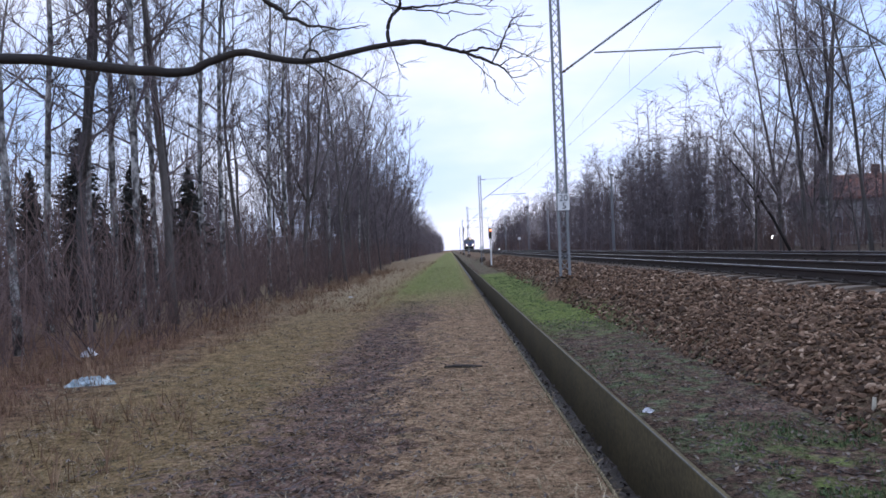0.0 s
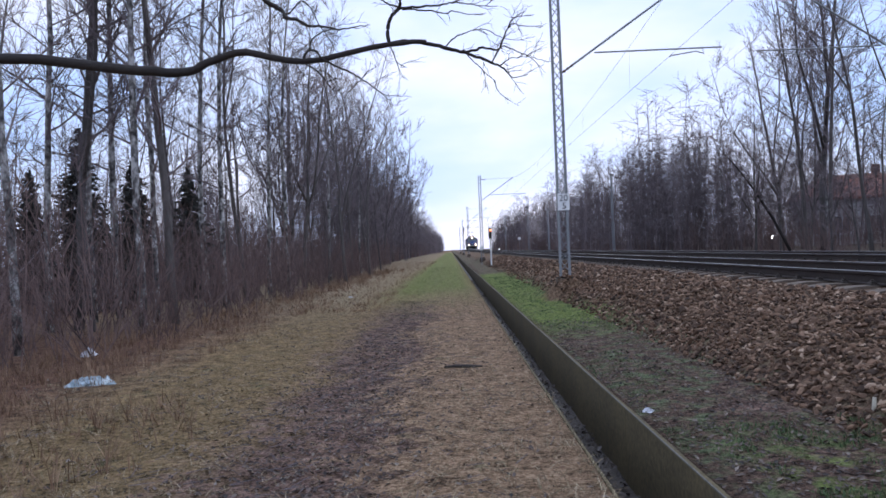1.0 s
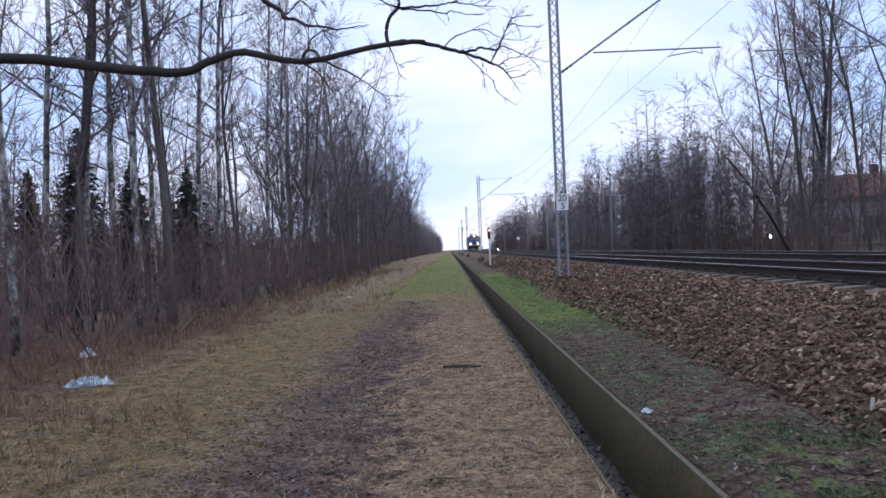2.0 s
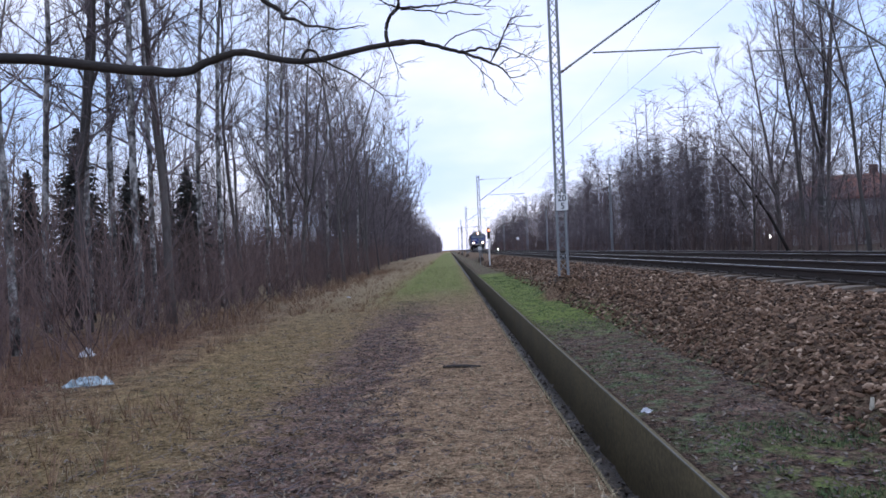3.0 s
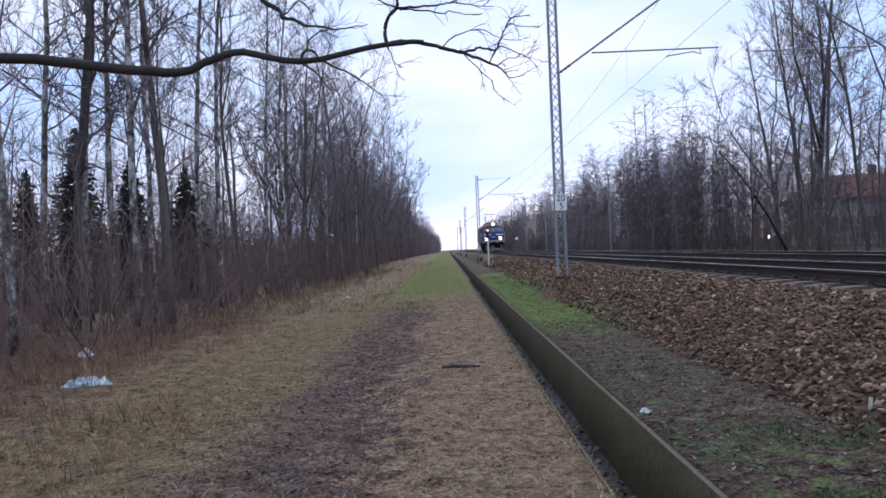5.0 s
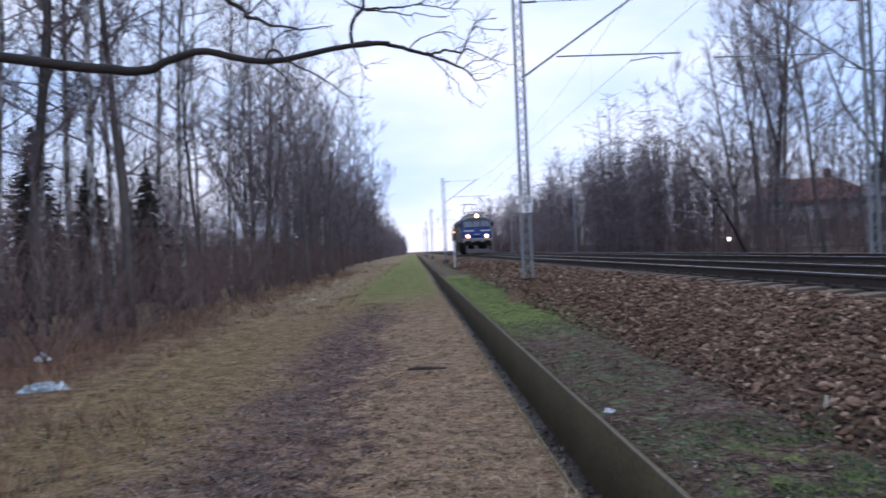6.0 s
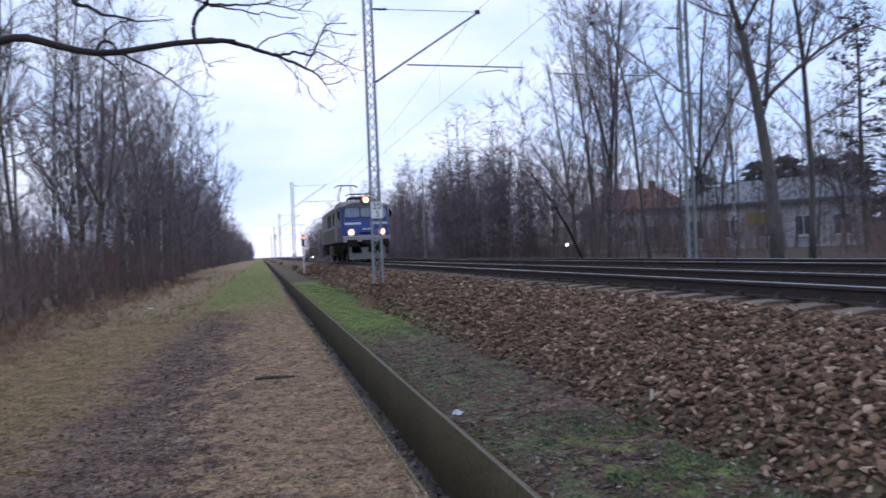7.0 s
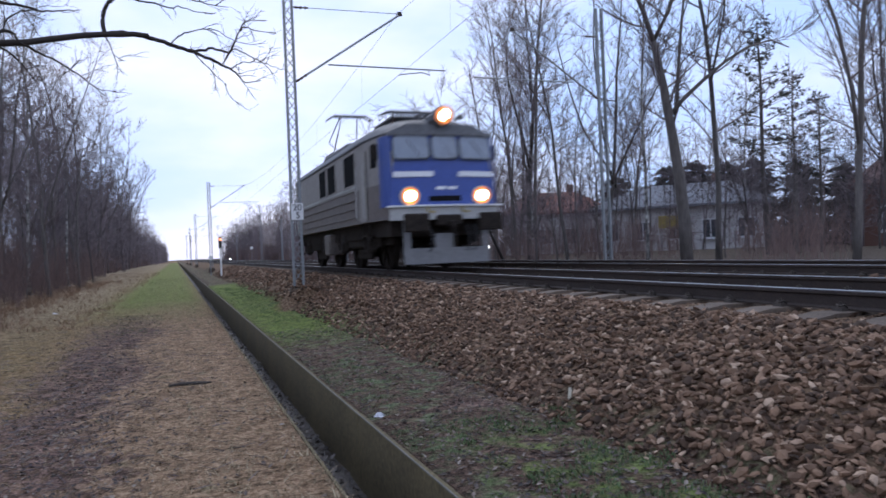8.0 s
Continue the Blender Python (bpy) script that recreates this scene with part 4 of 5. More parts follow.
# ---- overhead line ----
def lattice_mast(height, wb, wt):
    """Two channel legs with crossed bracing; base at the origin."""
    def half(z):
        return (wb + (wt - wb) * z / height) / 2
    legs = []
    for sx in (-1, 1):
        g = Geo()
        g.add([(sx * (half(z) - 0.02) + dx, dy, z) for z in (0, height) for dx, dy in ((-.028, -.05), (.028, -.05), (.028, .05), (-.028, .05))],
              [(3, 2, 1, 0), (4, 5, 6, 7), (0, 1, 5, 4), (1, 2, 6, 5), (2, 3, 7, 6), (3, 0, 4, 7)])
        legs.append(g)
    br, k, z = [], 0, 0.15
    while z < height - 0.3:
        z2 = z + 0.27
        br.append(((half(z) - .03, z), (half(z2) - .03, z2), k % 2))
        z, k = z2, k + 1
    return legs, br


def build_mast(m, side, name_label, tall, arm=True):
    ob = thing("catenary_mast", name_label, "mast", m, group="overhead line masts")
    legs, braces = lattice_mast(tall, 0.27, 0.24)
    for g in legs:
        part("leg", g, M["zinc"], ob)
    for (a, z), (b, z2), k in braces:
        s = 1 if k else -1
        for dy, f in ((-0.045, s), (0.045, -s)):
            part("brace", Geo().tube([(-f * a, dy, z), (f * b, dy, z2)], 0.011, 4), M["zinc"], ob)
    part("foundation", Geo().box((0, 0, -0.22), (0.55, 0.5, 0.4), taper=0.9), M["sleeper"], ob, "stained concrete foundation block")
    part("base_plate", Geo().box((0, 0, 0.0), (0.42, 0.3, 0.03)), M["iron"], ob)
    if arm:
        d = side
        part("strut", Geo().tube([(d * 0.42, 0, 5.42), (d * 2.97, 0, 7.14)], 0.027, 7), M["zinc"], ob)
        part("registration_tube", Geo().tube([(d * 0.98, 0, 5.70), (d * 4.22, 0, 5.70)], 0.02, 6), M["zinc"], ob)
        part("steady_arm", Geo().tube([(d * 3.72, 0, 5.70), (d * 3.76, 0, 5.56), (d * 3.55, 0, 5.62), (d * 2.95, 0, 5.54), (d * 2.87, 0, 5.51)], 0.015, 6), M["zinc"], ob)
        part("top_rod", Geo().tube([(d * 0.5, 0, 7.13), (d * 2.9, 0, 7.16)], 0.009, 4), M["wire"], ob)
        for x0, z0, x1, z1 in ((0.13, 5.22, 0.44, 5.43), (0.13, 7.12, 0.52, 7.13)):
            g = Geo().tube([(d * (x0 + (x1 - x0) * k / 13), 0, z0 + (z1 - z0) * k / 13) for k in range(14)], [(0.02, 0.037)[k // 2 % 2] for k in range(14)], 8)
            part("insulator", g, M["insulator"], ob)
        part("clamp", Geo().box((d * 2.97, 0, 7.16), (0.12, 0.06, 0.1)), M["iron"], ob)
    return ob


MASTS = [build_mast(pose(2.9, 18.26, 0.58), 1, "grey lattice catenary mast with a cantilever arm beside the near track", 7.5)]
for i in range(1, 5):
    MASTS.append(copy_thing(MASTS[0], pose(2.9, 18.26 + 47 * i, 0.58)))
FARM = [build_mast(pose(12.45, 18.8, 0.58), -1, "grey lattice catenary mast beyond the second track", 8.0)]
for i in range(2, 5):
    FARM.append(copy_thing(FARM[0], pose(12.45, 18.8 + 47 * i, 0.58)))


def build_wires(x, y0, label):
    g = thing("overhead_wire", label, "wire", group="overhead wires")
    for k in range(-1, 4):
        ya, yb = y0 + 47 * k, y0 + 47 * (k + 1)
        pts = [(x, ya + (yb - ya) * s, 7.72 - 0.9 * 4 * s * (1 - s)) for s in np.linspace(0, 1, 13)]
        part("carrier_wire", Geo().tube(pts, 0.0055, 4), M["wire"], g)
        part("contact_wire", Geo().tube([(x - 0.04, ya, 6.08), (x - 0.04, yb, 6.08)], 0.006, 4), M["wire"], g)
        for i in range(1, 12, 2):
            part("dropper", Geo().tube([(x, pts[i][1], pts[i][2]), (x - 0.04, pts[i][1], 6.08)], 0.002, 3), M["wire"], g)


build_wires(5.79, 18.26, "thin overhead contact and carrier wires above the near track")
build_wires(9.62, 18.8, "thin overhead contact and carrier wires above the second track")


# ---- signs and signals ----
def bar_text(txt, size, x, z, parent):
    cu = bpy.data.curves.new("numeral", "FONT")
    cu.body, cu.size, cu.extrude, cu.align_x, cu.align_y = txt, size, 0.002, "CENTER", "CENTER"
    ob = new("numeral", cu)
    ob.data.materials.append(M["black"])
    ob.parent = parent
    ob.matrix_basis = pose(x, -0.012, z, 90, 0, 0)
    return ob


def build_hectometre():
    ob = thing("hectometre_sign", "white distance sign with black numerals fixed to the mast", "sign", pose(2.92, 18.26 - 0.075, 2.5))
    g = Geo()
    g.box((0, 0, 0), (0.30, 0.012, 0.42))
    part("plate", g, M["white"], ob)
    bar_text("20", 0.23, 0, 0.095, ob)
    bar_text("5", 0.23, 0.01, -0.105, ob)
    for z in (-0.13, 0.13):
        part("bracket", Geo().box((0, 0.014, z), (0.27, 0.016, 0.03)), M["iron"], ob)


build_hectometre()


def build_signal(pos, post, head, lit, label, r=0.02):
    ob = thing("railway_signal", label, "signal", pose(*pos), group="railway signals")
    part("post", Geo().tube([(0, 0, -0.1), (0, 0, post)], 0.055, 8), M["white"] if post < 3 else M["zinc"], ob)
    part("foot", Geo().box((0, 0, 0.02), (0.28, 0.28, 0.1), taper=0.8), M["sleeper"], ob)
    hd = part("head", Geo().box((0, 0, post + head / 2), (0.17, 0.14, head), bevel=0.05), M["black"], ob)
    part("backboard", Geo().box((0, 0.09, post + head / 2), (0.21, 0.02, head + 0.06), bevel=0.008), M["black"], ob)
    for i in range(2):
        z = post + head * (0.78 - 0.5 * i)
        part("visor", Geo().tube([(0, -0.08, z), (0, -0.2, z - .01)], 0.07, 10, cap=False), M["black"], hd)
        part("lens", Geo().tube([(0, -0.08, z), (0, -0.095, z)], 0.07, 10), lit if i == 0 else M["black"], hd)
    return ob


RED = glow("signal_orange_light", (1.0, 0.25, 0.10), 6.0)
WHITE_LIT = glow("white_lamp_light", (1.0, 0.97, 0.92), 16)
build_signal((2.88, 51, 0.1), 2.0, 0.75, RED, "small trackside signal on a white post with an orange light")
build_signal((2.9, 150, 0.2), 4.7, 1.2, M["black"], "tall dark railway signal far along the line")
build_signal((7.72, 113, 0.75), 0.1, 0.45, WHITE_LIT, "low ground signal with a white light between the tracks")


def build_post(pos, h, board, label):
    ob = thing("marker_post", label, "post", pose(*pos))
    part("pole", Geo().tube([(0, 0, -0.1), (0, 0, h)], [0.12, 0.075] if h > 4 else 0.03, 8), M["zinc"], ob)
    if board:
        part("board", Geo().box((0, -0.04, h - 0.12), (board, 0.02, board), bevel=0.006), M["white"], ob)
    else:
        part("cap", Geo().box((0, 0, h), (0.22, 0.12, 0.1), bevel=0.02), M["iron"], ob)


build_post((12.6, 55.2, 0.6), 6.1, 0, "slim grey concrete pole at the edge of the far trees")
build_post((12.6, 130, 0.6), 2.5, 0.48, "white square board on a thin post beyond the tracks")
build_post((2.6, 60, 0.05), 1.5, 0.3, "small white marker board on a short post by the track")
build_post((12.7, 92, 0.6), 5.6, 0, "slim grey concrete pole farther along the far trees")


# ---- locomotive ----
BLUE = surface("blue_loco_paint", (0.018, 0.045, 0.21), (0.03, 0.075, 0.33), 0.35, fine=12, coarse=1.0, bump=0.02)
GREY = surface("dirty_light_grey_paint", (0.17, 0.155, 0.145), (0.32, 0.295, 0.275), 0.55, fine=9, coarse=0.8, bump=0.05)
LOWER = surface("dirty_dark_grey_paint", (0.075, 0.060, 0.054), (0.20, 0.170, 0.155), 0.6, fine=9, coarse=0.8, bump=0.05)
ROOF = surface("sooty_roof_paint", (0.055, 0.055, 0.06), (0.15, 0.15, 0.16), 0.6, fine=8, coarse=0.9, bump=0.1)
BEAM = surface("pale_grey_beam_paint", (0.30, 0.30, 0.29), (0.50, 0.49, 0.47), 0.6, fine=14, coarse=1.5, bump=0.05)
PLOW = surface("grey_plough_paint", (0.12, 0.12, 0.125), (0.23, 0.23, 0.235), 0.6, fine=14, coarse=1.5, bump=0.1)
UNDER = surface("brake_dust_black", (0.012, 0.010, 0.009), (0.045, 0.036, 0.03), 0.9, fine=14, coarse=1.5, bump=0.2, spec=0.1)
# Blue-grey base holds the pale sky reflection of the windscreens as colour.
GLASS = surface("sky_toned_cab_glass", (0.160, 0.188, 0.238), (0.288, 0.328, 0.394), 0.15, fine=2, coarse=0.6, bump=0)
VENT = surface("black_side_grille", (0.006, 0.006, 0.007), (0.015, 0.015, 0.017), 0.9, bump=0, spec=0.05)
YELLOW = surface("yellow_paint", (0.270, 0.198, 0.024), (0.330, 0.252, 0.042), 0.6, bump=0)
STRIPE = surface("white_stripe_paint", (0.62, 0.63, 0.66), (0.78, 0.79, 0.81), 0.5, bump=0)
LAMP = glow("headlight_light", (1.0, 0.80, 0.52), 30)
# Glowing ring colour that stands in for the orange halo round each lens.
HALO = glow("headlight_halo_light", (1.0, 0.30, 0.08), 0.55)
LEN = 13.0


def half_width(y):
    y = min(y, LEN - y)
    return float(np.interp(y, [0, 0.25, 1.6, 2.4], [1.24, 1.33, 1.47, 1.49]))


def front_y(x, z):
    """The bowed and raked cab front."""
    return 0.16 * (x / 1.25) ** 2 + 0.16 * max(0.0, z - 2.45)


def crest(y):
    y = min(y, LEN - y)
    return float(np.interp(y, [0, 0.3, 0.8, 1.4], [-0.30, -0.17, -0.05, 0.0]))


def loco_shell(z_low, z_high, roof=False):
    """Side band between two heights all round, or the arched roof."""
    g = Geo()
    ys = [0.0, 0.12, 0.3, 0.7, 1.2, 1.8, 2.4, 4.5, 6.5, 8.5, 10.6, 11.2, 11.8, 12.3, 12.7, 12.88, 13.0]
    rows = []
    for y in ys:
        w, dz = half_width(y), crest(y)
        if roof:
            prof = [(-w, 3.05), (-w - 0.02, 3.10), (-w + 0.10, 3.27 + dz * .4), (-w + 0.38, 3.44 + dz * .7), (-w * .45, 3.55 + dz), (0, 3.59 + dz), (w * .45, 3.55 + dz), (w - .38, 3.44 + dz * .7), (w - .10, 3.27 + dz * .4), (w + 0.02, 3.10), (w, 3.05)]
        else:
            prof = [(w, z_low), (w, z_high), (-w, z_high), (-w, z_low)]
            prof = [prof[3], (-w, (z_low + z_high) / 2), prof[2], (0, z_high), prof[1], (w, (z_low + z_high) / 2), prof[0]]
        off = []
        for x, z in prof:
            dy = 0.0
            if y < 1.2:
                dy = front_y(x, z) * (1 - y / 1.2)
            elif y > LEN - 1.2:
                dy = -front_y(x, z) * (1 - (LEN - y) / 1.2)
            off.append((x, y + dy, z))
        rows.append(off)
    n = len(rows[0])
    g.add([p for r in rows for p in r], [(j * n + i, (j + 1) * n + i, (j + 1) * n + (i + 1) % n, j * n + (i + 1) % n) for j in range(len(rows) - 1) for i in range(n)]
          + [tuple(range(n)), tuple(range(len(rows) * n - 1, (len(rows) - 1) * n - 1, -1))])
    return g


def bowed(x0, x1, z0, z1, thick=0.03, n=8, taper=0.0, out=0.0, corner=0.0):
    """A plate that follows the cab front; taper narrows its top, corner rounds it."""
    g = Geo()
    vs = []
    for side in (0, 1):
        for z in (z0, z1):
            for i in range(n + 1):
                x = x0 + (x1 - x0) * i / n
                if z == z1 and taper:
                    mid = (x0 + x1) / 2
                    x = mid + (x - mid) * (1 - taper)
                gap = min(i, n - i) * abs(x1 - x0) / n
                cut = corner * (1 - math.sqrt(1 - (1 - gap / corner) ** 2)) if gap < corner else 0.0
                zz = z - cut if z == z1 else z + cut
                vs.append((x, front_y(x, zz) - out - (thick if side == 0 else 0.0), zz))
    m = n + 1
    fs = []
    for i in range(n):
        fs += [(i, i + 1, m + i + 1, m + i), (2 * m + i + 1, 2 * m + i, 3 * m + i, 3 * m + i + 1), (i + 1, i, 2 * m + i, 2 * m + i + 1), (m + i, m + i + 1, 3 * m + i + 1, 3 * m + i)]
    fs += [(0, m, 3 * m, 2 * m), (n, 2 * m + n, 3 * m + n, m + n)]
    g.add(vs, fs)
    return g


def disc(c, r, depth, sides=16):
    return Geo().tube([c, (c[0], c[1] - depth, c[2])], r, sides)


def build_loco():
    lo = thing("locomotive", "blue and grey electric locomotive with three lit headlights", "locomotive", pose(TRACK[0], FRONT_AT_END, RAIL))
    body = part("body", loco_shell(1.98, 3.06), GREY, lo, "dirty light grey body side")
    part("lower_body", loco_shell(1.16, 1.985), LOWER, lo, "dirty darker grey lower body side")
    roof = part("roof", loco_shell(0, 0, True), ROOF, lo, smooth=False)
    # ribs pressed along the side
    for sx in (-1, 1):
        for z in (1.34, 1.56, 1.78, 2.02):
            part("rib", Geo().box((sx * 1.50, LEN / 2, z), (0.03, LEN - 4.8, 0.035)), LOWER if z < 2 else GREY, body)
        for y0, y1 in ((2.35, 3.6), (4.65, 5.75), (6.0, 7.0)):
            pw = part("side_window", Geo().box((sx * 1.492, (y0 + y1) / 2, 2.55), (0.03, y1 - y0 - 0.1, 0.78)), VENT, body)
            g = Geo()
            for z in (2.14, 2.96):
                g.box((sx * 1.50, (y0 + y1) / 2, z), (0.035, y1 - y0 + 0.02, 0.05))
            for y in (y0, y1):
                g.box((sx * 1.50, y, 2.55), (0.035, 0.05, 0.86))
            part("frame", g, GREY, pw)
        # cab side window, door and handrails
        for end in (0, 1):
            def along_y(v):
                return v if end == 0 else LEN - v
            a = half_width(0.75) + 0.004
            turn = math.degrees(math.atan2(half_width(1.1) - half_width(0.4), 0.7)) * (-sx if end else sx) * -1
            cw = part("cab_side_window", Geo().box((0, 0, 0), (0.045, 0.40, 0.56), bevel=0.10), VENT, body, at=pose(sx * a, along_y(0.98), 2.66, 0, 0, turn))
            part("cab_door", Geo().box((sx * 1.474, along_y(1.75), 2.02), (0.03, 0.62, 1.66)), GREY, body)
            for dy in (-0.36, 0.36):
                part("handrail", Geo().tube([(sx * 1.50, along_y(1.75 + dy), 1.25), (sx * 1.56, along_y(1.75 + dy), 1.32), (sx * 1.56, along_y(1.75 + dy), 2.5), (sx * 1.50, along_y(1.75 + dy), 2.57)], 0.014, 5), BEAM, body)
            part("step_ladder", Geo().box((sx * 1.40, along_y(1.75), 0.85), (0.16, 0.5, 0.05)).box((sx * 1.40, along_y(1.75), 0.5), (0.16, 0.5, 0.05)).box((sx * 1.42, along_y(1.5), 0.8), (0.04, 0.04, 0.75)).box((sx * 1.42, along_y(2.0), 0.8), (0.04, 0.04, 0.75)), UNDER, lo)
    # the cab front
    cab = part("cab_front", bowed(-1.262, 1.262, 1.44, 3.02, 0.03, 10, 0.02), BLUE, lo, "bright blue cab front")
    for sx in (-1, 1):
        g = Geo()
        rows = []
        for yr in (0.0, 0.12, 0.30, 0.52):
            w = half_width(yr) + 0.010
            rows.append([(sx * w, yr + front_y(w, z) * (1 - yr / 1.2) - (0.02 if yr == 0 else 0.0), z) for z in (1.44, 2.45, 3.03)])
        inner = [[(x - sx * 0.03, y, z) for x, y, z in r] for r in rows]
        flat = [q for r in rows + inner for q in r]
        g.add(flat, [f for j in range(3) for i in range(2) for f in ((j * 3 + i, j * 3 + i + 1, j * 3 + i + 4, j * 3 + i + 3), (12 + j * 3 + i, 12 + j * 3 + i + 3, 12 + j * 3 + i + 4, 12 + j * 3 + i + 1))]
              + [(i, i + 12, i + 13, i + 1) for i in (0, 1)] + [(9 + i, 10 + i, 22 + i, 21 + i) for i in (0, 1)] + [(j * 3 + 2, 14 + j * 3, 17 + j * 3, 5 + j * 3) for j in range(3)] + [(j * 3, 3 + j * 3, 15 + j * 3, 12 + j * 3) for j in range(3)])
        part("corner_panel", g, BLUE, lo, "blue wrap of the cab corner")
    for x0, x1 in ((-1.17, -0.37), (-0.30, 0.30), (0.37, 1.17)):
        w = part("windscreen", bowed(x0, x1, 2.50, 3.01, 0.012, 18, 0.03, 0.038, 0.09), GLASS, cab, "windscreen with the sky's grey reflection put into its colour")
        part("seal", bowed(x0 - .03, x1 + .03, 2.47, 3.03, 0.008, 18, 0.03, 0.029, 0.11), M["black"], w)
        part("wiper", Geo().tube([((x0 + x1) / 2 + .2, front_y(.5, 2.5) - .07, 2.5), ((x0 + x1) / 2 - .12, front_y(.5, 2.9) - .07, 2.92)], 0.008, 4), M["black"], w)
    for x0, x1 in ((-1.2, -0.30), (0.30, 1.2)):
        part("white_stripe", bowed(x0, x1, 2.09, 2.21, 0.006, 6, 0, 0.031), STRIPE, cab, "white warning stripe")
    part("visor", bowed(-1.27, 1.27, 3.02, 3.12, 0.10, 10, 0.02), ROOF, lo, "dark rain visor above the windscreens")
    part("cab_brow", bowed(-1.22, 1.22, 3.12, 3.30, 0.02, 10, 0.35, -0.02), ROOF, lo)
    for i, (x0, x1) in enumerate(((-0.24, -0.02), (0.03, 0.24))):
        part("number_bar", bowed(x0, x1, 1.80, 1.87, 0.005, 3, 0, 0.031), STRIPE, cab)
    # Flat black plate painting the shade of a slot; nothing is hollowed out.
    part("recess_shade_plate", bowed(-0.42, 0.34, 1.54, 1.66, 0.006, 4, 0, 0.031), VENT, cab)
    for x in (-0.86, 0.86):
        hl = part("headlight", disc((x, front_y(x, 1.66) - 0.02, 1.66), 0.225, 0.07, 20), BEAM, lo, "round headlight housing")
        # Added glowing disc: the lamp's orange halo, built as a ring.
        part("halo_ring", disc((x, front_y(x, 1.66) - 0.091, 1.66), 0.195, 0.006, 20), HALO, hl, "glowing ring standing in for the headlight's orange halo")
        part("lens", disc((x, front_y(x, 1.66) - 0.098, 1.66), 0.115, 0.012, 18), LAMP, hl, "glowing warm white lens")
    hl = part("headlight", disc((0, 0.12, 3.46), 0.22, 0.18, 18).box((0, 0.35, 3.42), (0.5, 0.7, 0.28), bevel=0.08), ROOF, lo, "headlight in a roof housing")
    part("halo_ring", disc((0, -0.062, 3.46), 0.20, 0.006, 18), HALO, hl, "glowing ring standing in for the headlight's orange halo")
    part("lens", disc((0, -0.069, 3.46), 0.11, 0.012, 18), LAMP, hl, "glowing warm white lens")
    for x in (-0.5, 0.5):
        part("horn", Geo().tube([(x, 0.5, 3.48), (x, 0.15, 3.48)], [0.03, 0.07], 8), ROOF, lo)
    # buffer beam, buffers, coupling and plough
    part("buffer_beam", bowed(-1.30, 1.30, 1.13, 1.43, 0.12, 10, 0, 0.0), BEAM, lo, "pale grey buffer beam")
    part("footboard", bowed(-1.36, 1.36, 1.42, 1.455, 0.20, 10, 0, 0.0), STRIPE, lo, "white edge of the front footboard")
    for x in (-0.875, 0.875):
        b = part("buffer", Geo().tube([(x, 0.12, 1.05), (x, -0.40, 1.05)], [0.14, 0.11], 12), UNDER, lo)
        part("buffer_head", Geo().box((x, -0.44, 1.05), (0.58, 0.06, 0.40), bevel=0.07), UNDER, b, "black buffer plate")
    part("coupling", Geo().box((0, -0.15, 1.02), (0.16, 0.4, 0.16), bevel=0.03).box((0, -0.12, 1.10), (0.62, 0.16, 0.26), bevel=0.04).tube([(0, -.34, 1.0), (.04, -.38, .75), (0, -.36, .55)], .035, 6), UNDER, lo, "black coupling hook and chain")
    for x in (-0.45, 0.45, 0.62):
        part("brake_hose", Geo().tube([(x, -0.05, 1.0), (x + .02, -.16, .75), (x + .01, -.14, .5), (x - .03, -.06, .42)], 0.022, 5), M["black"], lo)
    part("plough", bowed(-1.02, 1.02, 0.15, 0.50, 0.04, 10, -0.02, 0.02), PLOW, lo, "grey snow plough above the rails")
    part("plough_plate", bowed(-0.32, 0.10, 0.50, 0.82, 0.03, 4, 0, 0.01), PLOW, lo)
    for sx in (-1, 1):
        part("plough_bracket", bowed(min(sx * .86, sx * 1.02), max(sx * .86, sx * 1.02), 0.50, 1.13, 0.03, 3, 0, 0.0), PLOW, lo)
    for x in (-0.52, 0.30):
        part("uncoupling_handle", Geo().tube([(x, -0.16, 1.40), (x + 0.02, -0.19, 1.30), (x + 0.16, -0.19, 1.28)], 0.022, 6), YELLOW, lo, "yellow painted handle")
    for sx in (-1, 1):
        part("gutter", Geo().box((sx * 1.505, LEN / 2, 3.075), (0.035, LEN - 3.4, 0.045)), ROOF, lo, "dark rain gutter along the roof edge")
        part("waist_line", Geo().box((sx * 1.493, LEN / 2, 2.095), (0.012, LEN - 5.0, 0.05)), BEAM, body, "pale line along the body side")
        part("mirror", Geo().box((sx * 1.47, 0.62, 2.72), (0.14, 0.05, 0.36), bevel=0.02), UNDER, lo, "dark rear-view mirror")
    # underside
    part("underframe", Geo().box((0, LEN / 2, 1.0), (2.5, LEN - 0.6, 0.42)), UNDER, lo)
    for y0 in (2.1, 7.85):
        bg = part("bogie_frame", Geo().box((-1.12, y0 + 1.52, 0.72), (0.16, 4.3, 0.30), bevel=0.05).box((1.12, y0 + 1.52, 0.72), (0.16, 4.3, 0.30), bevel=0.05).box((0, y0 + 1.52, 0.72), (2.2, 0.6, 0.3)), UNDER, lo)
        for sx in (-1, 1):
            for dy in (0, 3.05):
                part("axle_box", Geo().box((sx * 1.2, y0 + dy, 0.62), (0.2, 0.36, 0.36), bevel=0.06), UNDER, bg)
                for e in (-0.45, 0.45):
                    part("spring", Geo().tube([(sx * 1.2, y0 + dy + e, 0.55), (sx * 1.2, y0 + dy + e, 0.95)], 0.09, 8), UNDER, bg)
            part("sand_pipe", Geo().tube([(sx * 1.05, y0 - .6, 0.9), (sx * 0.85, y0 - 0.62, 0.25)], 0.03, 6), UNDER, bg)
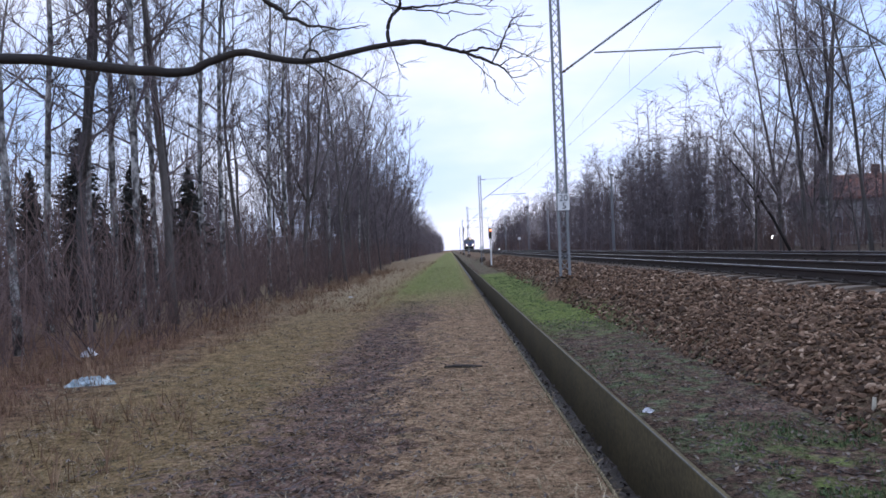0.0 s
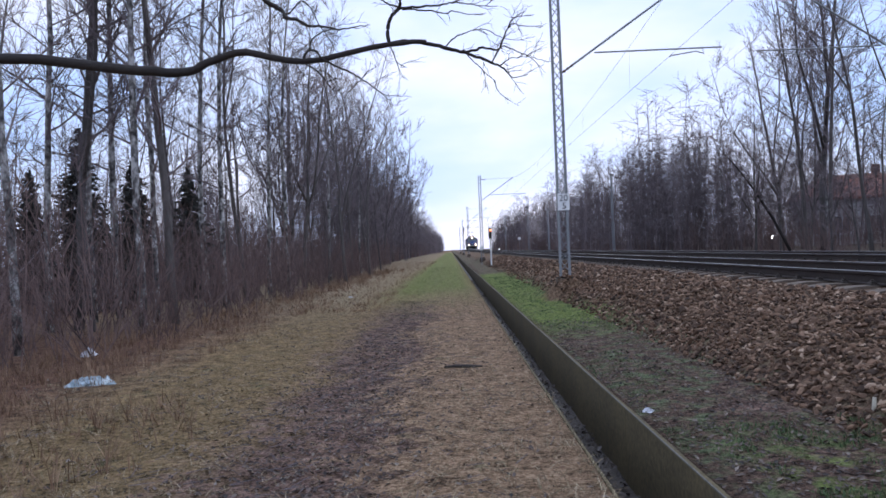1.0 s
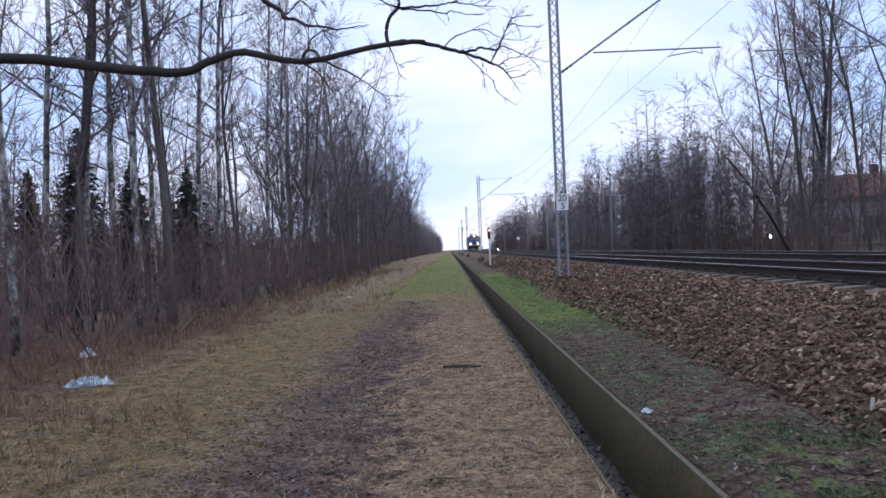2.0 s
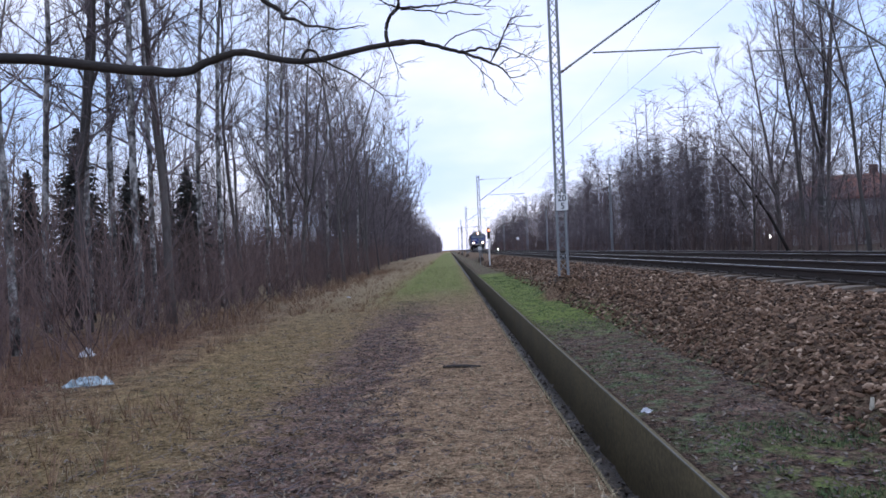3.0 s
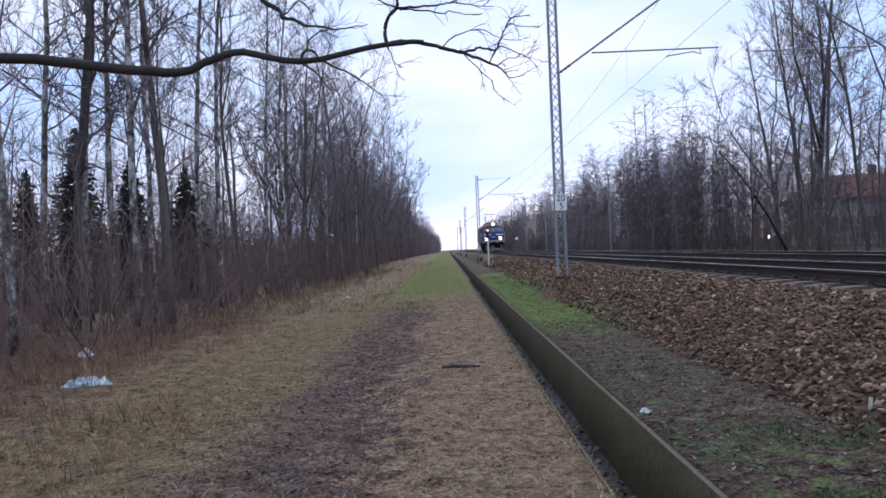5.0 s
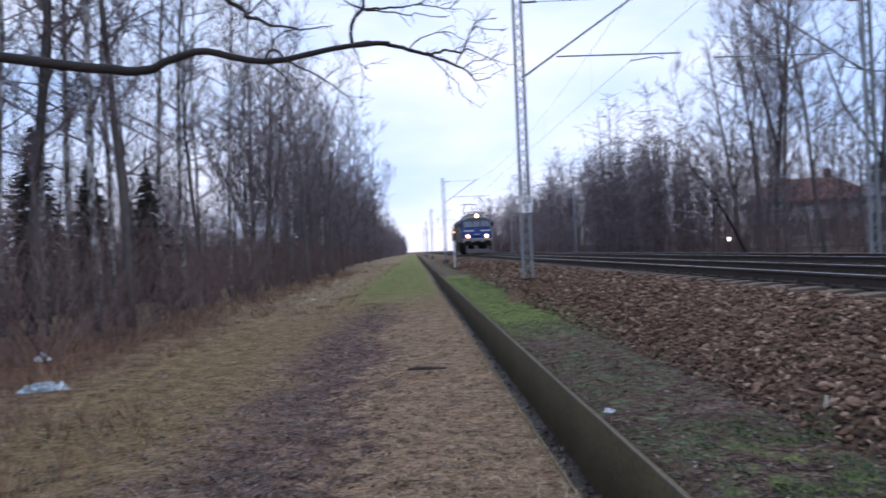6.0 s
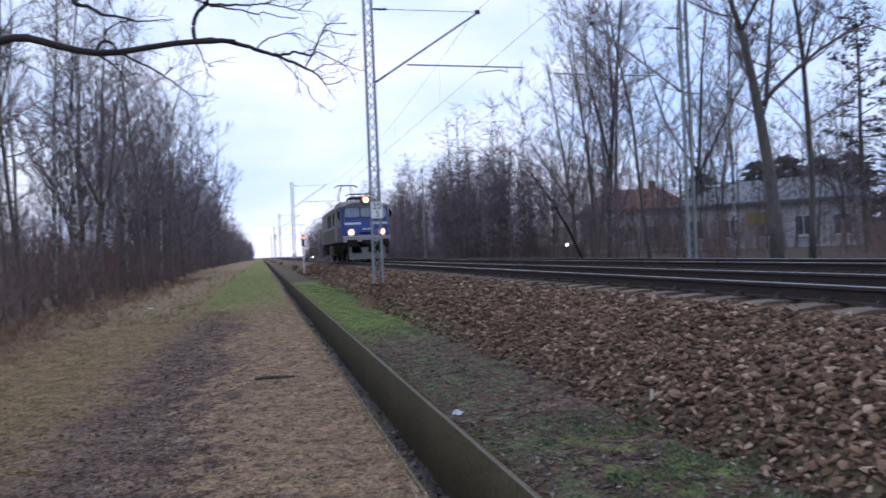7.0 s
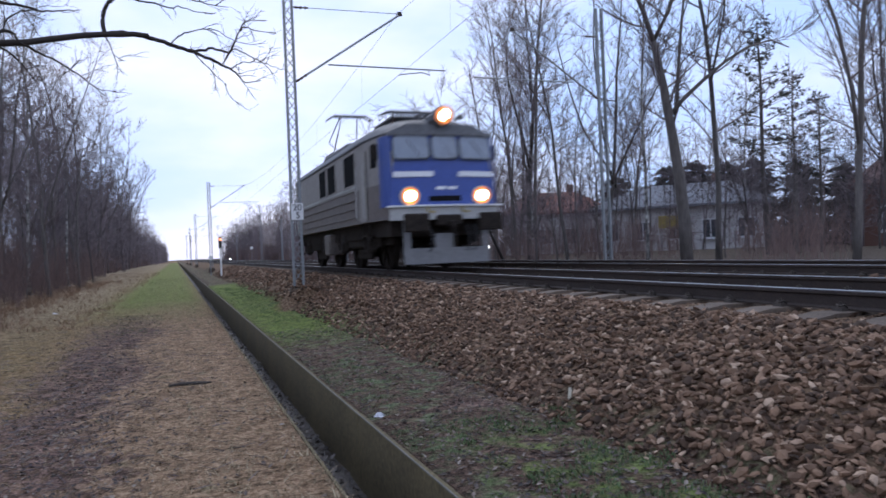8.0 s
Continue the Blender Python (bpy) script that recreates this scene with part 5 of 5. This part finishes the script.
    for sx in (-1, 1):
        part("equipment_box", Geo().box((sx * 1.22, 6.5, 0.72), (0.45, 0.75, 0.62), bevel=0.04), LOWER, lo, "grey equipment box below the body")
        part("air_tank", Geo().tube([(sx * 1.1, 5.5, 0.95), (sx * 1.1, 5.95, 0.95)], 0.18, 10), UNDER, lo)
        part("side_skirt", Geo().box((sx * 1.02, LEN / 2, 0.86), (0.08, LEN - 1.6, 0.5)), UNDER, lo)
        for y0 in (3.6, 9.4):
            part("brake_rigging", Geo().box((sx * 0.98, y0, 0.42), (0.1, 1.5, 0.3), bevel=0.04), UNDER, lo)
    wheels = []
    for y0 in (2.1, 5.15, 7.85, 10.9):
        g = Geo()
        for sx in (-1, 1):
            g.tube([(sx * 0.70, 0, 0), (sx * 0.82, 0, 0)], 0.625, 24)
            g.tube([(sx * 0.67, 0, 0), (sx * 0.70, 0, 0)], 0.65, 24)
            g.tube([(sx * 0.82, 0, 0), (sx * 0.9, 0, 0)], 0.16, 10)
            for k in range(8):
                a = k * math.pi / 4
                g.tube([(sx * 0.835, 0.14 * math.cos(a), 0.14 * math.sin(a)), (sx * 0.83, 0.55 * math.cos(a), 0.55 * math.sin(a))], 0.035, 5)
        g.tube([(-0.8, 0, 0), (0.8, 0, 0)], 0.09, 10)
        wheels.append((part("wheelset", g, UNDER, lo, "steel wheelset dark with brake dust", at=pose(0, y0, 0.625)), y0))
    # roof gear
    part("roof_housing", Geo().box((0, 8.2, 3.68), (1.5, 3.6, 0.30), bevel=0.08), ROOF, roof)
    part("roof_housing", Geo().box((0, 5.0, 3.64), (1.2, 1.6, 0.2), bevel=0.06), ROOF, roof)
    for x, y in ((-.6, 1.9), (.6, 1.9), (-.6, 3.4), (.6, 3.4), (-.6, 10.4), (.6, 10.4), (-.6, 11.7), (.6, 11.7)):
        g = Geo().tube([(x, y, 3.5 + k * .026) for k in range(10)], [(0.07, 0.04)[k // 2 % 2] for k in range(10)], 8)
        part("roof_insulator", g, M["insulator"], roof)
    part("busbar", Geo().tube([(-.35, 3.2, 3.8), (-.35, 6.0, 3.86), (-.35, 10.0, 3.9)], 0.018, 5), M["wire"], roof)
    low = part("pantograph", Geo().box((0, 2.6, 3.76), (1.3, 1.7, 0.05)), ROOF, roof, "folded pantograph")
    part("pantograph_arm", Geo().tube([(-.45, 1.9, 3.78), (-.3, 3.4, 3.86), (-.5, 2.2, 3.95)], 0.025, 5), ROOF, low)
    part("pantograph_arm", Geo().tube([(.45, 1.9, 3.78), (.3, 3.4, 3.86), (.5, 2.2, 3.95)], 0.025, 5), ROOF, low)
    part("collector", Geo().tube([(-.85, 2.2, 3.86), (-.6, 2.2, 3.97), (.6, 2.2, 3.97), (.85, 2.2, 3.86)], 0.03, 5).tube([(-.6, 2.45, 3.97), (.6, 2.45, 3.97)], 0.03, 5), ROOF, low)
    up = part("pantograph", Geo().box((0, 9.5, 3.86), (1.3, 1.4, 0.05)), ROOF, roof, "raised pantograph touching the wire")
    for sx in (-1, 1):
        part("pantograph_arm", Geo().tube([(sx * .4, 10.0, 3.88), (sx * .5, 8.6, 4.45), (sx * .3, 8.85, 5.11)], 0.022, 5), ROOF, up)
        part("pantograph_arm", Geo().tube([(sx * .4, 8.9, 3.88), (sx * .5, 10.1, 4.4), (sx * .3, 9.1, 5.11)], 0.022, 5), ROOF, up)
    part("collector", Geo().tube([(-.78, 8.85, 4.98), (-.55, 8.85, 5.12), (.55, 8.85, 5.12), (.78, 8.85, 4.98)], 0.028, 5).tube([(-.78, 9.12, 4.98), (-.55, 9.12, 5.12), (.55, 9.12, 5.12), (.78, 9.12, 4.98)], 0.028, 5), ROOF, up)
    return lo, wheels


loco, wheelsets = build_loco()


# ---- houses beyond the far trees ----
PLASTER = surface("pale_house_plaster", (0.421, 0.399, 0.387), (0.620, 0.598, 0.591), 0.9, fine=20, coarse=0.8, bump=0.1)
TILE_RED = surface("faded_red_roof_tiles", (0.14, 0.05, 0.035), (0.28, 0.11, 0.075), 0.85, fine=8, coarse=0.8, bump=0.5, depth=0.03, stretch=(1, 1, 3))
TILE_DULL = surface("dull_brown_roof_tiles", (0.09, 0.045, 0.036), (0.17, 0.09, 0.072), 0.85, fine=8, coarse=0.8, bump=0.5, depth=0.03)
TILE_GREY = surface("grey_roof_sheets", (0.11, 0.115, 0.13), (0.20, 0.21, 0.23), 0.8, fine=8, coarse=0.8, bump=0.3, depth=0.03)
BRICK = surface("dull_brown_brick", (0.11, 0.055, 0.042), (0.21, 0.11, 0.085), 0.9, fine=16, coarse=0.9, bump=0.3)
PANE = surface("dark_window_pane", (0.03, 0.034, 0.04), (0.08, 0.09, 0.10), 0.15, bump=0)


def house(m, w, d, eave, ridge, wall, roof, cols, label):
    """A house whose long front faces its own -y."""
    ob = thing("house", label, "house", m, group="houses behind the far trees")
    part("wall", Geo().box((0, 0, eave / 2 - 0.2), (w, d, eave + 0.4)), wall, ob)
    o, t = 0.5, 0.18
    hip = min(w, d) * 0.28
    g = Geo()
    for dz in (0, t):
        g.add([(-w / 2 - o, -d / 2 - o, eave + dz - .15), (w / 2 + o, -d / 2 - o, eave + dz - .15), (w / 2 + o, d / 2 + o, eave + dz - .15), (-w / 2 - o, d / 2 + o, eave + dz - .15), (-w / 2 + hip, 0, ridge + dz), (w / 2 - hip, 0, ridge + dz)],
              [(0, 1, 5, 4), (1, 2, 5), (2, 3, 4, 5), (3, 0, 4)] if dz else [(4, 5, 1, 0), (5, 2, 1), (5, 4, 3, 2), (4, 0, 3)])
    g.add([(sx * (w / 2 + o), sy * (d / 2 + o), eave + dz - .15) for dz in (0, t) for sx, sy in ((-1, -1), (1, -1), (1, 1), (-1, 1))], [(0, 1, 5, 4), (1, 2, 6, 5), (2, 3, 7, 6), (3, 0, 4, 7)])
    rf = part("roof", g, roof, ob)
    part("chimney", Geo().box((w * .2, 0.4, ridge + 0.2), (0.6, 0.6, 1.4), bevel=0.04), BRICK, rf)
    floors = 2 if eave > 4.2 else 1
    for fl in range(floors):
        for i in range(cols):
            x = -w / 2 + w * (i + 0.5) / cols
            z = 1.5 + fl * 2.7
            wd = part("window", Geo().box((x, -d / 2 - .02, z), (1.1, 0.05, 1.3)), PANE, ob, "dark window pane")
            fr = Geo()
            for dx in (-.57, 0, .57):
                fr.box((x + dx, -d / 2 - .05, z), (0.08, 0.06, 1.4))
            for dz in (-.67, .67):
                fr.box((x, -d / 2 - .05, z + dz), (1.22, 0.06, 0.08))
            part("frame", fr, STRIPE, wd)
            part("sill", Geo().box((x, -d / 2 - .1, z - .76), (1.3, 0.2, 0.06)), STRIPE, wd)
    return ob


def facing(az, dist, turn=0.0):
    x, y = at_bearing(az, dist)
    return pose(x, y, 0.6, 0, 0, -az + turn)


house(facing(29.3, 68, 6), 9, 8, 3.6, 5.5, PLASTER, TILE_RED, 4, "plastered house with a faded red hipped roof behind trees")
house(facing(39.3, 60, -8), 12, 9, 3.3, 5.0, PLASTER, TILE_GREY, 5, "pale house with a grey hipped roof behind trees")
house(facing(57.0, 50, 0), 10, 8, 3.4, 6.2, BRICK, TILE_DULL, 3, "brown brick house with a dull brown roof behind trees")
x, y = at_bearing(38.4, 55)
yb = thing("yellow_board", "yellow board on two posts before the pale house", "sign", pose(x, y, 0.6, 0, 0, -38))
part("panel", Geo().box((0, 0, 2.1), (2.0, 0.06, 0.9), bevel=0.02), YELLOW, yb)
for sx in (-0.8, 0.8):
    part("post", Geo().tube([(sx, 0.06, -0.1), (sx, 0.06, 2.4)], 0.05, 6), M["zinc"], yb)
for az in (24.15, 24.9):
    x, y = at_bearing(az, 44)
    gl = thing("garden_lamp", "small lit lamp on a low post among the far trees", "lamp", pose(x, y, 0.6), group="small lamps among the trees")
    part("post", Geo().tube([(0, 0, -0.1), (0, 0, 0.72)], 0.035, 6), M["black"], gl)
    part("globe", Geo().tube([(0, 0, 0.72), (0, 0, 0.76), (0, 0, 0.82), (0, 0, 0.88)], [0.025, 0.04, 0.04, 0.018], 10), WHITE_LIT if az < 24.5 else STRIPE, gl)

# ---- loose things on the path ----
def leaf_shape(g, pos, s, rng, flat=0.5):
    m = Euler((rng.uniform(-flat, flat), rng.uniform(-flat, flat), rng.uniform(0, 6.3))).to_matrix()
    g.add([m @ Vector(p) + Vector(pos) for p in ((-s, 0, 0), (-.2 * s, -s * .5, .14 * s), (s, 0, .05 * s), (-.1 * s, s * .5, .2 * s))], [(0, 1, 2, 3)])


def crumpled(size, rng):
    """A creased sheet folded over itself."""
    g = Geo()
    w, h = 15, 10
    vs = []
    for j in range(h):
        for i in range(w):
            x, y = (i / (w - 1) - .5) * size[0], (j / (h - 1) - .5) * size[1]
            edge = max(abs(2 * x / size[0]), abs(2 * y / size[1]))
            z = size[2] * (1.0 - edge ** 2) * (0.35 + 1.3 * abs(noise.noise((x * 16 + size[0], y * 19, 2)))) + size[2] * 0.35 * rng.random() * (1 - edge * .6)
            vs.append((x + rng.uniform(-.02, .02), y + rng.uniform(-.02, .02), max(z, 0.005)))
    g.add(vs, [(j * w + i, j * w + i + 1, (j + 1) * w + i + 1, (j + 1) * w + i) for j in range(h - 1) for i in range(w - 1)])
    g.add([(x, y, z - .008) for x, y, z in vs], [(j * w + i, (j + 1) * w + i, (j + 1) * w + i + 1, j * w + i + 1) for j in range(h - 1) for i in range(w - 1)])
    return g


PLASTIC = surface("thin_bluish_plastic", (0.07, 0.12, 0.14), (0.62, 0.72, 0.76), 0.25, fine=22, coarse=9, bump=0.3)
PAPER = surface("white_litter", (0.55, 0.56, 0.6), (0.85, 0.85, 0.87), 0.5, fine=14, coarse=5, bump=0.2)
WOODY = surface("wet_dark_wood", (0.018, 0.014, 0.012), (0.06, 0.046, 0.038), 0.8, fine=40, coarse=6, bump=0.6, stretch=(.3, 1, 1))
PALE = surface("pale_bare_wood", (0.378, 0.333, 0.255), (0.558, 0.513, 0.408), 0.8, fine=40, coarse=6, bump=0.3)


def loose(name, geo, mat, pos, turn, label, category):
    ob = new(name, geo.mesh(name, mat))
    ob.matrix_basis = pose(pos[0], pos[1], ground_z(pos[0], pos[1]) + pos[2], 0, 0, turn)
    return tagged(ob, label, category)


def litter():
    rng = random.Random(14)
    loose("plastic_bag", crumpled((0.52, 0.26, 0.10), rng), PLASTIC, (-4.15, 8.05, 0.0), 28, "crumpled bluish clear plastic bag lying on dry grass", "plastic bag")
    loose("plastic_bag", crumpled((0.20, 0.14, 0.12), rng), PAPER, (-5.35, 10.4, 0.02), 70, "crumpled white plastic bag in the brush", "plastic bag")
    loose("paper_scrap", crumpled((0.16, 0.10, 0.05), rng), PAPER, (-3.25, 22.7, 0.0), 20, "white scrap of litter on the grass", "litter")
    loose("paper_scrap", crumpled((0.075, 0.06, 0.04), rng), PAPER, (1.56, 5.85, 0.0), 50, "small white scrap of litter beside the channel", "litter")
    loose("stick", Geo().tube([(-.23, 0, .015), (-.1, .012, .022), (.05, -.006, .02), (.22, .01, .014)], [.012, .02, .021, .01], 7), WOODY, (0.10, 8.42, 0.0), -4, "dark wet stick lying across the path", "stick")
    loose("wood_stake", Geo().tube([(0, 0, -.06), (.01, 0, .04), (.02, .01, .10)], [.014, .016, .012], 6), PALE, (2.86, 4.95, 0.0), 0, "short pale stake standing at the foot of the ballast", "stake")
    for x, y, s in ((0.42, 6.05, .05), (-.55, 5.7, .028), (-1.3, 8.0, .035), (0.98, 6.1, .05)):
        g = Geo()
        leaf_shape(g, (0, 0, .012), s, rng, .15)
        leaf_shape(g, (.01, .01, .02), s * .8, rng, .3)
        loose("pale_leaf", g, M["straw"], (x, y, 0.0 if x < .8 else 0.2), 0, "pale dead leaf lying on the ground", "leaf")


litter()


# ---- grass, leaves ----
def blades(name, mat, n, place, height, width, label, category, seed, lean=0.5, per=5):
    pr = random.Random(seed)
    verts, faces = [], []
    for i in range(n):
        x, y = place(pr)
        z = ground_z(x, y) - 0.01
        big = 0.5 + 0.9 * pr.random()
        for k in range(per):
            a = pr.uniform(0, 6.283)
            h = pr.uniform(*height) * big
            ln = h * pr.uniform(0.1, 1.0) * lean
            w = pr.uniform(*width)
            bx, by = x + pr.uniform(-.03, .03), y + pr.uniform(-.03, .03)
            ca, sa = math.cos(a), math.sin(a)
            b = len(verts)
            verts += [(bx - sa * w, by + ca * w, z), (bx + sa * w, by - ca * w, z), (bx + ca * ln * .4 + sa * w * .6, by + sa * ln * .4 - ca * w * .6, z + h * .6), (bx + ca * ln * .4 - sa * w * .6, by + sa * ln * .4 + ca * w * .6, z + h * .6), (bx + ca * ln, by + sa * ln, z + h)]
            faces += [(b, b + 1, b + 2, b + 3), (b + 3, b + 2, b + 4)]
    me = bpy.data.meshes.new(name)
    me.from_pydata(verts, [], faces)
    me.materials.append(mat)
    tagged(new(name, me), label, category, kind="stuff")


def near_path(r):
    y = 2.4 + 22 * r.random() ** 2.4
    while True:
        x = r.uniform(-4.6, 0.872)
        if not (-1.6 < x < -0.45) or r.random() < 0.25:
            return x, y


def path_green(r):
    return r.uniform(-1.6, 0.75), 15 + 45 * r.random() ** 1.3


def strip_green(r):
    while True:
        x, y = (r.uniform(1.85, 2.8), r.uniform(2.2, 5.2)) if r.random() < 0.35 else (r.uniform(1.5, 2.75) + 0.3 * r.random(), r.uniform(11.3, 34))
        if math.hypot(x - 2.95, y - 18.26) > 0.9 and noise.noise((x * 2.6, y * 2.6, 9)) > (0.0 if y < 6 else -0.25):
            return x, y


def strip_sparse(r):
    while True:
        x, y = r.uniform(1.48, 2.8), r.uniform(2.3, 12)
        if noise.noise((x * .9, y * .9, 7)) > 0.08:
            return x, y


def wood_edge(r):
    if r.random() < 0.05:
        return r.uniform(-4.4, -2.3) + r.gauss(0, 0.13), r.uniform(4.2, 7.0) + r.gauss(0, 0.16)
    y = 4.5 + 50 * r.random() ** 1.4
    while True:
        x = -3.5 - 2.4 * r.random()
        if noise.noise((x * 1.3, y * 1.1, 4)) > (0.15 if x > -4.2 else -0.15):
            return x, y


blades("dry_grass", M["straw"], 15000, near_path, (0.014, 0.046), (0.0018, 0.0042), "short trampled straw-coloured grass on the path", "grass", 1, 4.5, 4)
def far_verge(r):
    return r.uniform(-7.5, -1.8), 17 + 75 * r.random() ** 1.5


def lip_grass(r):
    return r.gauss(0.855, 0.018), 2.5 + 30 * r.random() ** 1.8


blades("verge_grass", M["tan"], 3000, far_verge, (0.04, 0.14), (0.004, 0.009), "pale dead grass on the verge before the wood", "grass", 7, 1.6, 4)
blades("edge_grass", M["straw"], 1500, lip_grass, (0.015, 0.05), (0.002, 0.004), "dry grass hanging over the edge of the channel", "grass", 8, 2.5, 4)
blades("path_grass", M["grass"], 4200, path_green, (0.012, 0.032), (0.003, 0.006), "short green grass farther along the path", "grass", 2, 0.8, 4)
blades("strip_grass", M["grass"], 4200, strip_green, (0.012, 0.04), (0.003, 0.007), "bright green grass beside the concrete channel", "grass", 3, 0.7, 5)
blades("sparse_grass", M["grass"], 2600, strip_sparse, (0.012, 0.03), (0.002, 0.004), "sparse low green growth on bare soil", "grass", 4, 1.0, 4)
blades("tall_dry_grass", M["tan"], 3400, wood_edge, (0.06, 0.26), (0.0018, 0.004), "tan dead grass at the foot of the brush", "grass", 5, 1.5, 6)


def leaf_litter():
    rng = random.Random(6)
    g = Geo()
    for i in range(12000):
        y = 2.4 + 18 * rng.random() ** 1.8
        if i % 3:
            x = rng.gauss(-1.05, 0.42)
        else:
            x = rng.uniform(-5.0, 0.8)
        leaf_shape(g, (x, y, ground_z(x, y) + rng.uniform(0.0, 0.014)), rng.uniform(0.009, 0.028), rng, 0.6)
    for i in range(5200):
        x, y = rng.uniform(1.47, 2.85), 2.2 + 11 * rng.random() ** 1.4
        leaf_shape(g, (x, y, ground_z(x, y) + rng.uniform(0.0, 0.012)), rng.uniform(0.01, 0.03), rng, 0.45)
    tagged(new("fallen_leaves", g.mesh("fallen_leaves", M["leaf"])), "dark fallen leaves trodden into the path", "leaves", kind="stuff")
    g = Geo()
    for i in range(1500):
        x, y = (rng.uniform(-4.5, 0.7) if i % 2 else rng.gauss(-1.1, .5)), 2.6 + 14 * rng.random() ** 1.5
        a, L = rng.uniform(0, 3.14), rng.uniform(0.05, 0.2)
        z = ground_z(x, y) + 0.008
        g.tube([(x, y, z), (x + L * math.cos(a), y + L * math.sin(a), z + rng.uniform(-.003, .02))], [0.003, 0.0015], 3, cap=False)
    tagged(new("fallen_twigs", g.mesh("fallen_twigs", M["twig"])), "thin broken twigs scattered on the path", "twigs", kind="stuff")


leaf_litter()


# ---- ballast stones ----
def ballast():
    t = (1 + 5 ** 0.5) / 2
    ico = np.array([(-1, t, 0), (1, t, 0), (-1, -t, 0), (1, -t, 0), (0, -1, t), (0, 1, t), (0, -1, -t), (0, 1, -t), (t, 0, -1), (t, 0, 1), (-t, 0, -1), (-t, 0, 1)]) / 1.9
    tri = [(0, 11, 5), (0, 5, 1), (0, 1, 7), (0, 7, 10), (0, 10, 11), (1, 5, 9), (5, 11, 4), (11, 10, 2), (10, 7, 6), (7, 1, 8), (3, 9, 4), (3, 4, 2), (3, 2, 6), (3, 6, 8), (3, 8, 9), (4, 9, 5), (2, 4, 11), (6, 2, 10), (8, 6, 7), (9, 8, 1)]
    rng = np.random.default_rng(4)
    pr = random.Random(4)

    def shape(size):
        s = np.array([1.3, 0.9, 0.55]) * rng.uniform(0.65, 1.3, 3)
        return ico * rng.uniform(0.52, 1.28, (12, 1)) * s * size

    bed = thing("ballast_bed", "bank of brown crushed stone ballast under the track", "ballast", kind="structure")
    variants = []
    for k in range(14):
        g = Geo()
        g.add([tuple(p) for p in shape(0.031)], tri)
        variants.append(g.mesh("stone", M["stone"]))
    for i in range(290):
        x, y = pr.uniform(2.85, 4.35), pr.uniform(2.3, 4.6)
        part("stone", variants[i % 14], None, bed, at=spread((x, y, ground_z(x, y) + 0.018), pr.uniform(0.75, 1.5), pr.uniform(0, 360), (pr.uniform(-40, 40), pr.uniform(-40, 40))))
    verts, faces = [], []
    n = 0
    for count, xr, yr, size in ((2200, (2.66, 4.5), (-3, 1.6), 0.036), (10500, (2.66, 4.5), (1.6, 10), 0.030), (6400, (2.6, 4.5), (10, 22), 0.038), (3800, (2.7, 4.5), (22, 60), 0.050), (3000, (4.45, 7.1), (1.5, 14), 0.036), (1500, (7.1, 11.2), (3, 20), 0.045), (1900, (4.4, 4.98), (2, 22), 0.034)):
        for i in range(count):
            x, y = pr.uniform(*xr), pr.uniform(*yr)
            if x < 2.9 and abs(y - 18.26) > 0.9 and pr.random() < (2.9 - x) * 3.2 + 0.25 * noise.noise((y * .8, 0, 0)):
                continue
            m = np.array(Euler((pr.uniform(-.8, .8), pr.uniform(-.8, .8), pr.uniform(0, 6.3))).to_matrix())
            sz = size * pr.uniform(0.6, 1.0) * (1.5 if pr.random() < 0.12 else 1.0)
            low = 0.0 if x < 4.45 or x > 7.1 else -0.03
            verts.append(shape(sz) @ m.T + (x, y, ground_z(x, y) + sz * pr.uniform(0.1, 0.75) + low))
            faces += [(a + n, b + n, c + n) for a, b, c in tri]
            n += 12
    me = bpy.data.meshes.new("ballast_stones")
    me.from_pydata(np.concatenate(verts).tolist(), [], faces)
    me.materials.append(M["stone"])
    tagged(part("ballast_stones", me, None, bed), kind="stuff")


ballast()


# ---- movement ----
def motions():
    walk(loco, [(t, pose(TRACK[0], FRONT_AT_END + SPEED * (8.0 - t), RAIL)) for t in (0.0, 2.0, 4.0, 6.0, 8.0)])
    for wheel, y0 in wheelsets:
        walk(wheel, [(k / FPS, pose(0, y0, 0.625, math.degrees(SPEED * k / FPS / 0.625) % 360)) for k in range(0, 241)])


motions()
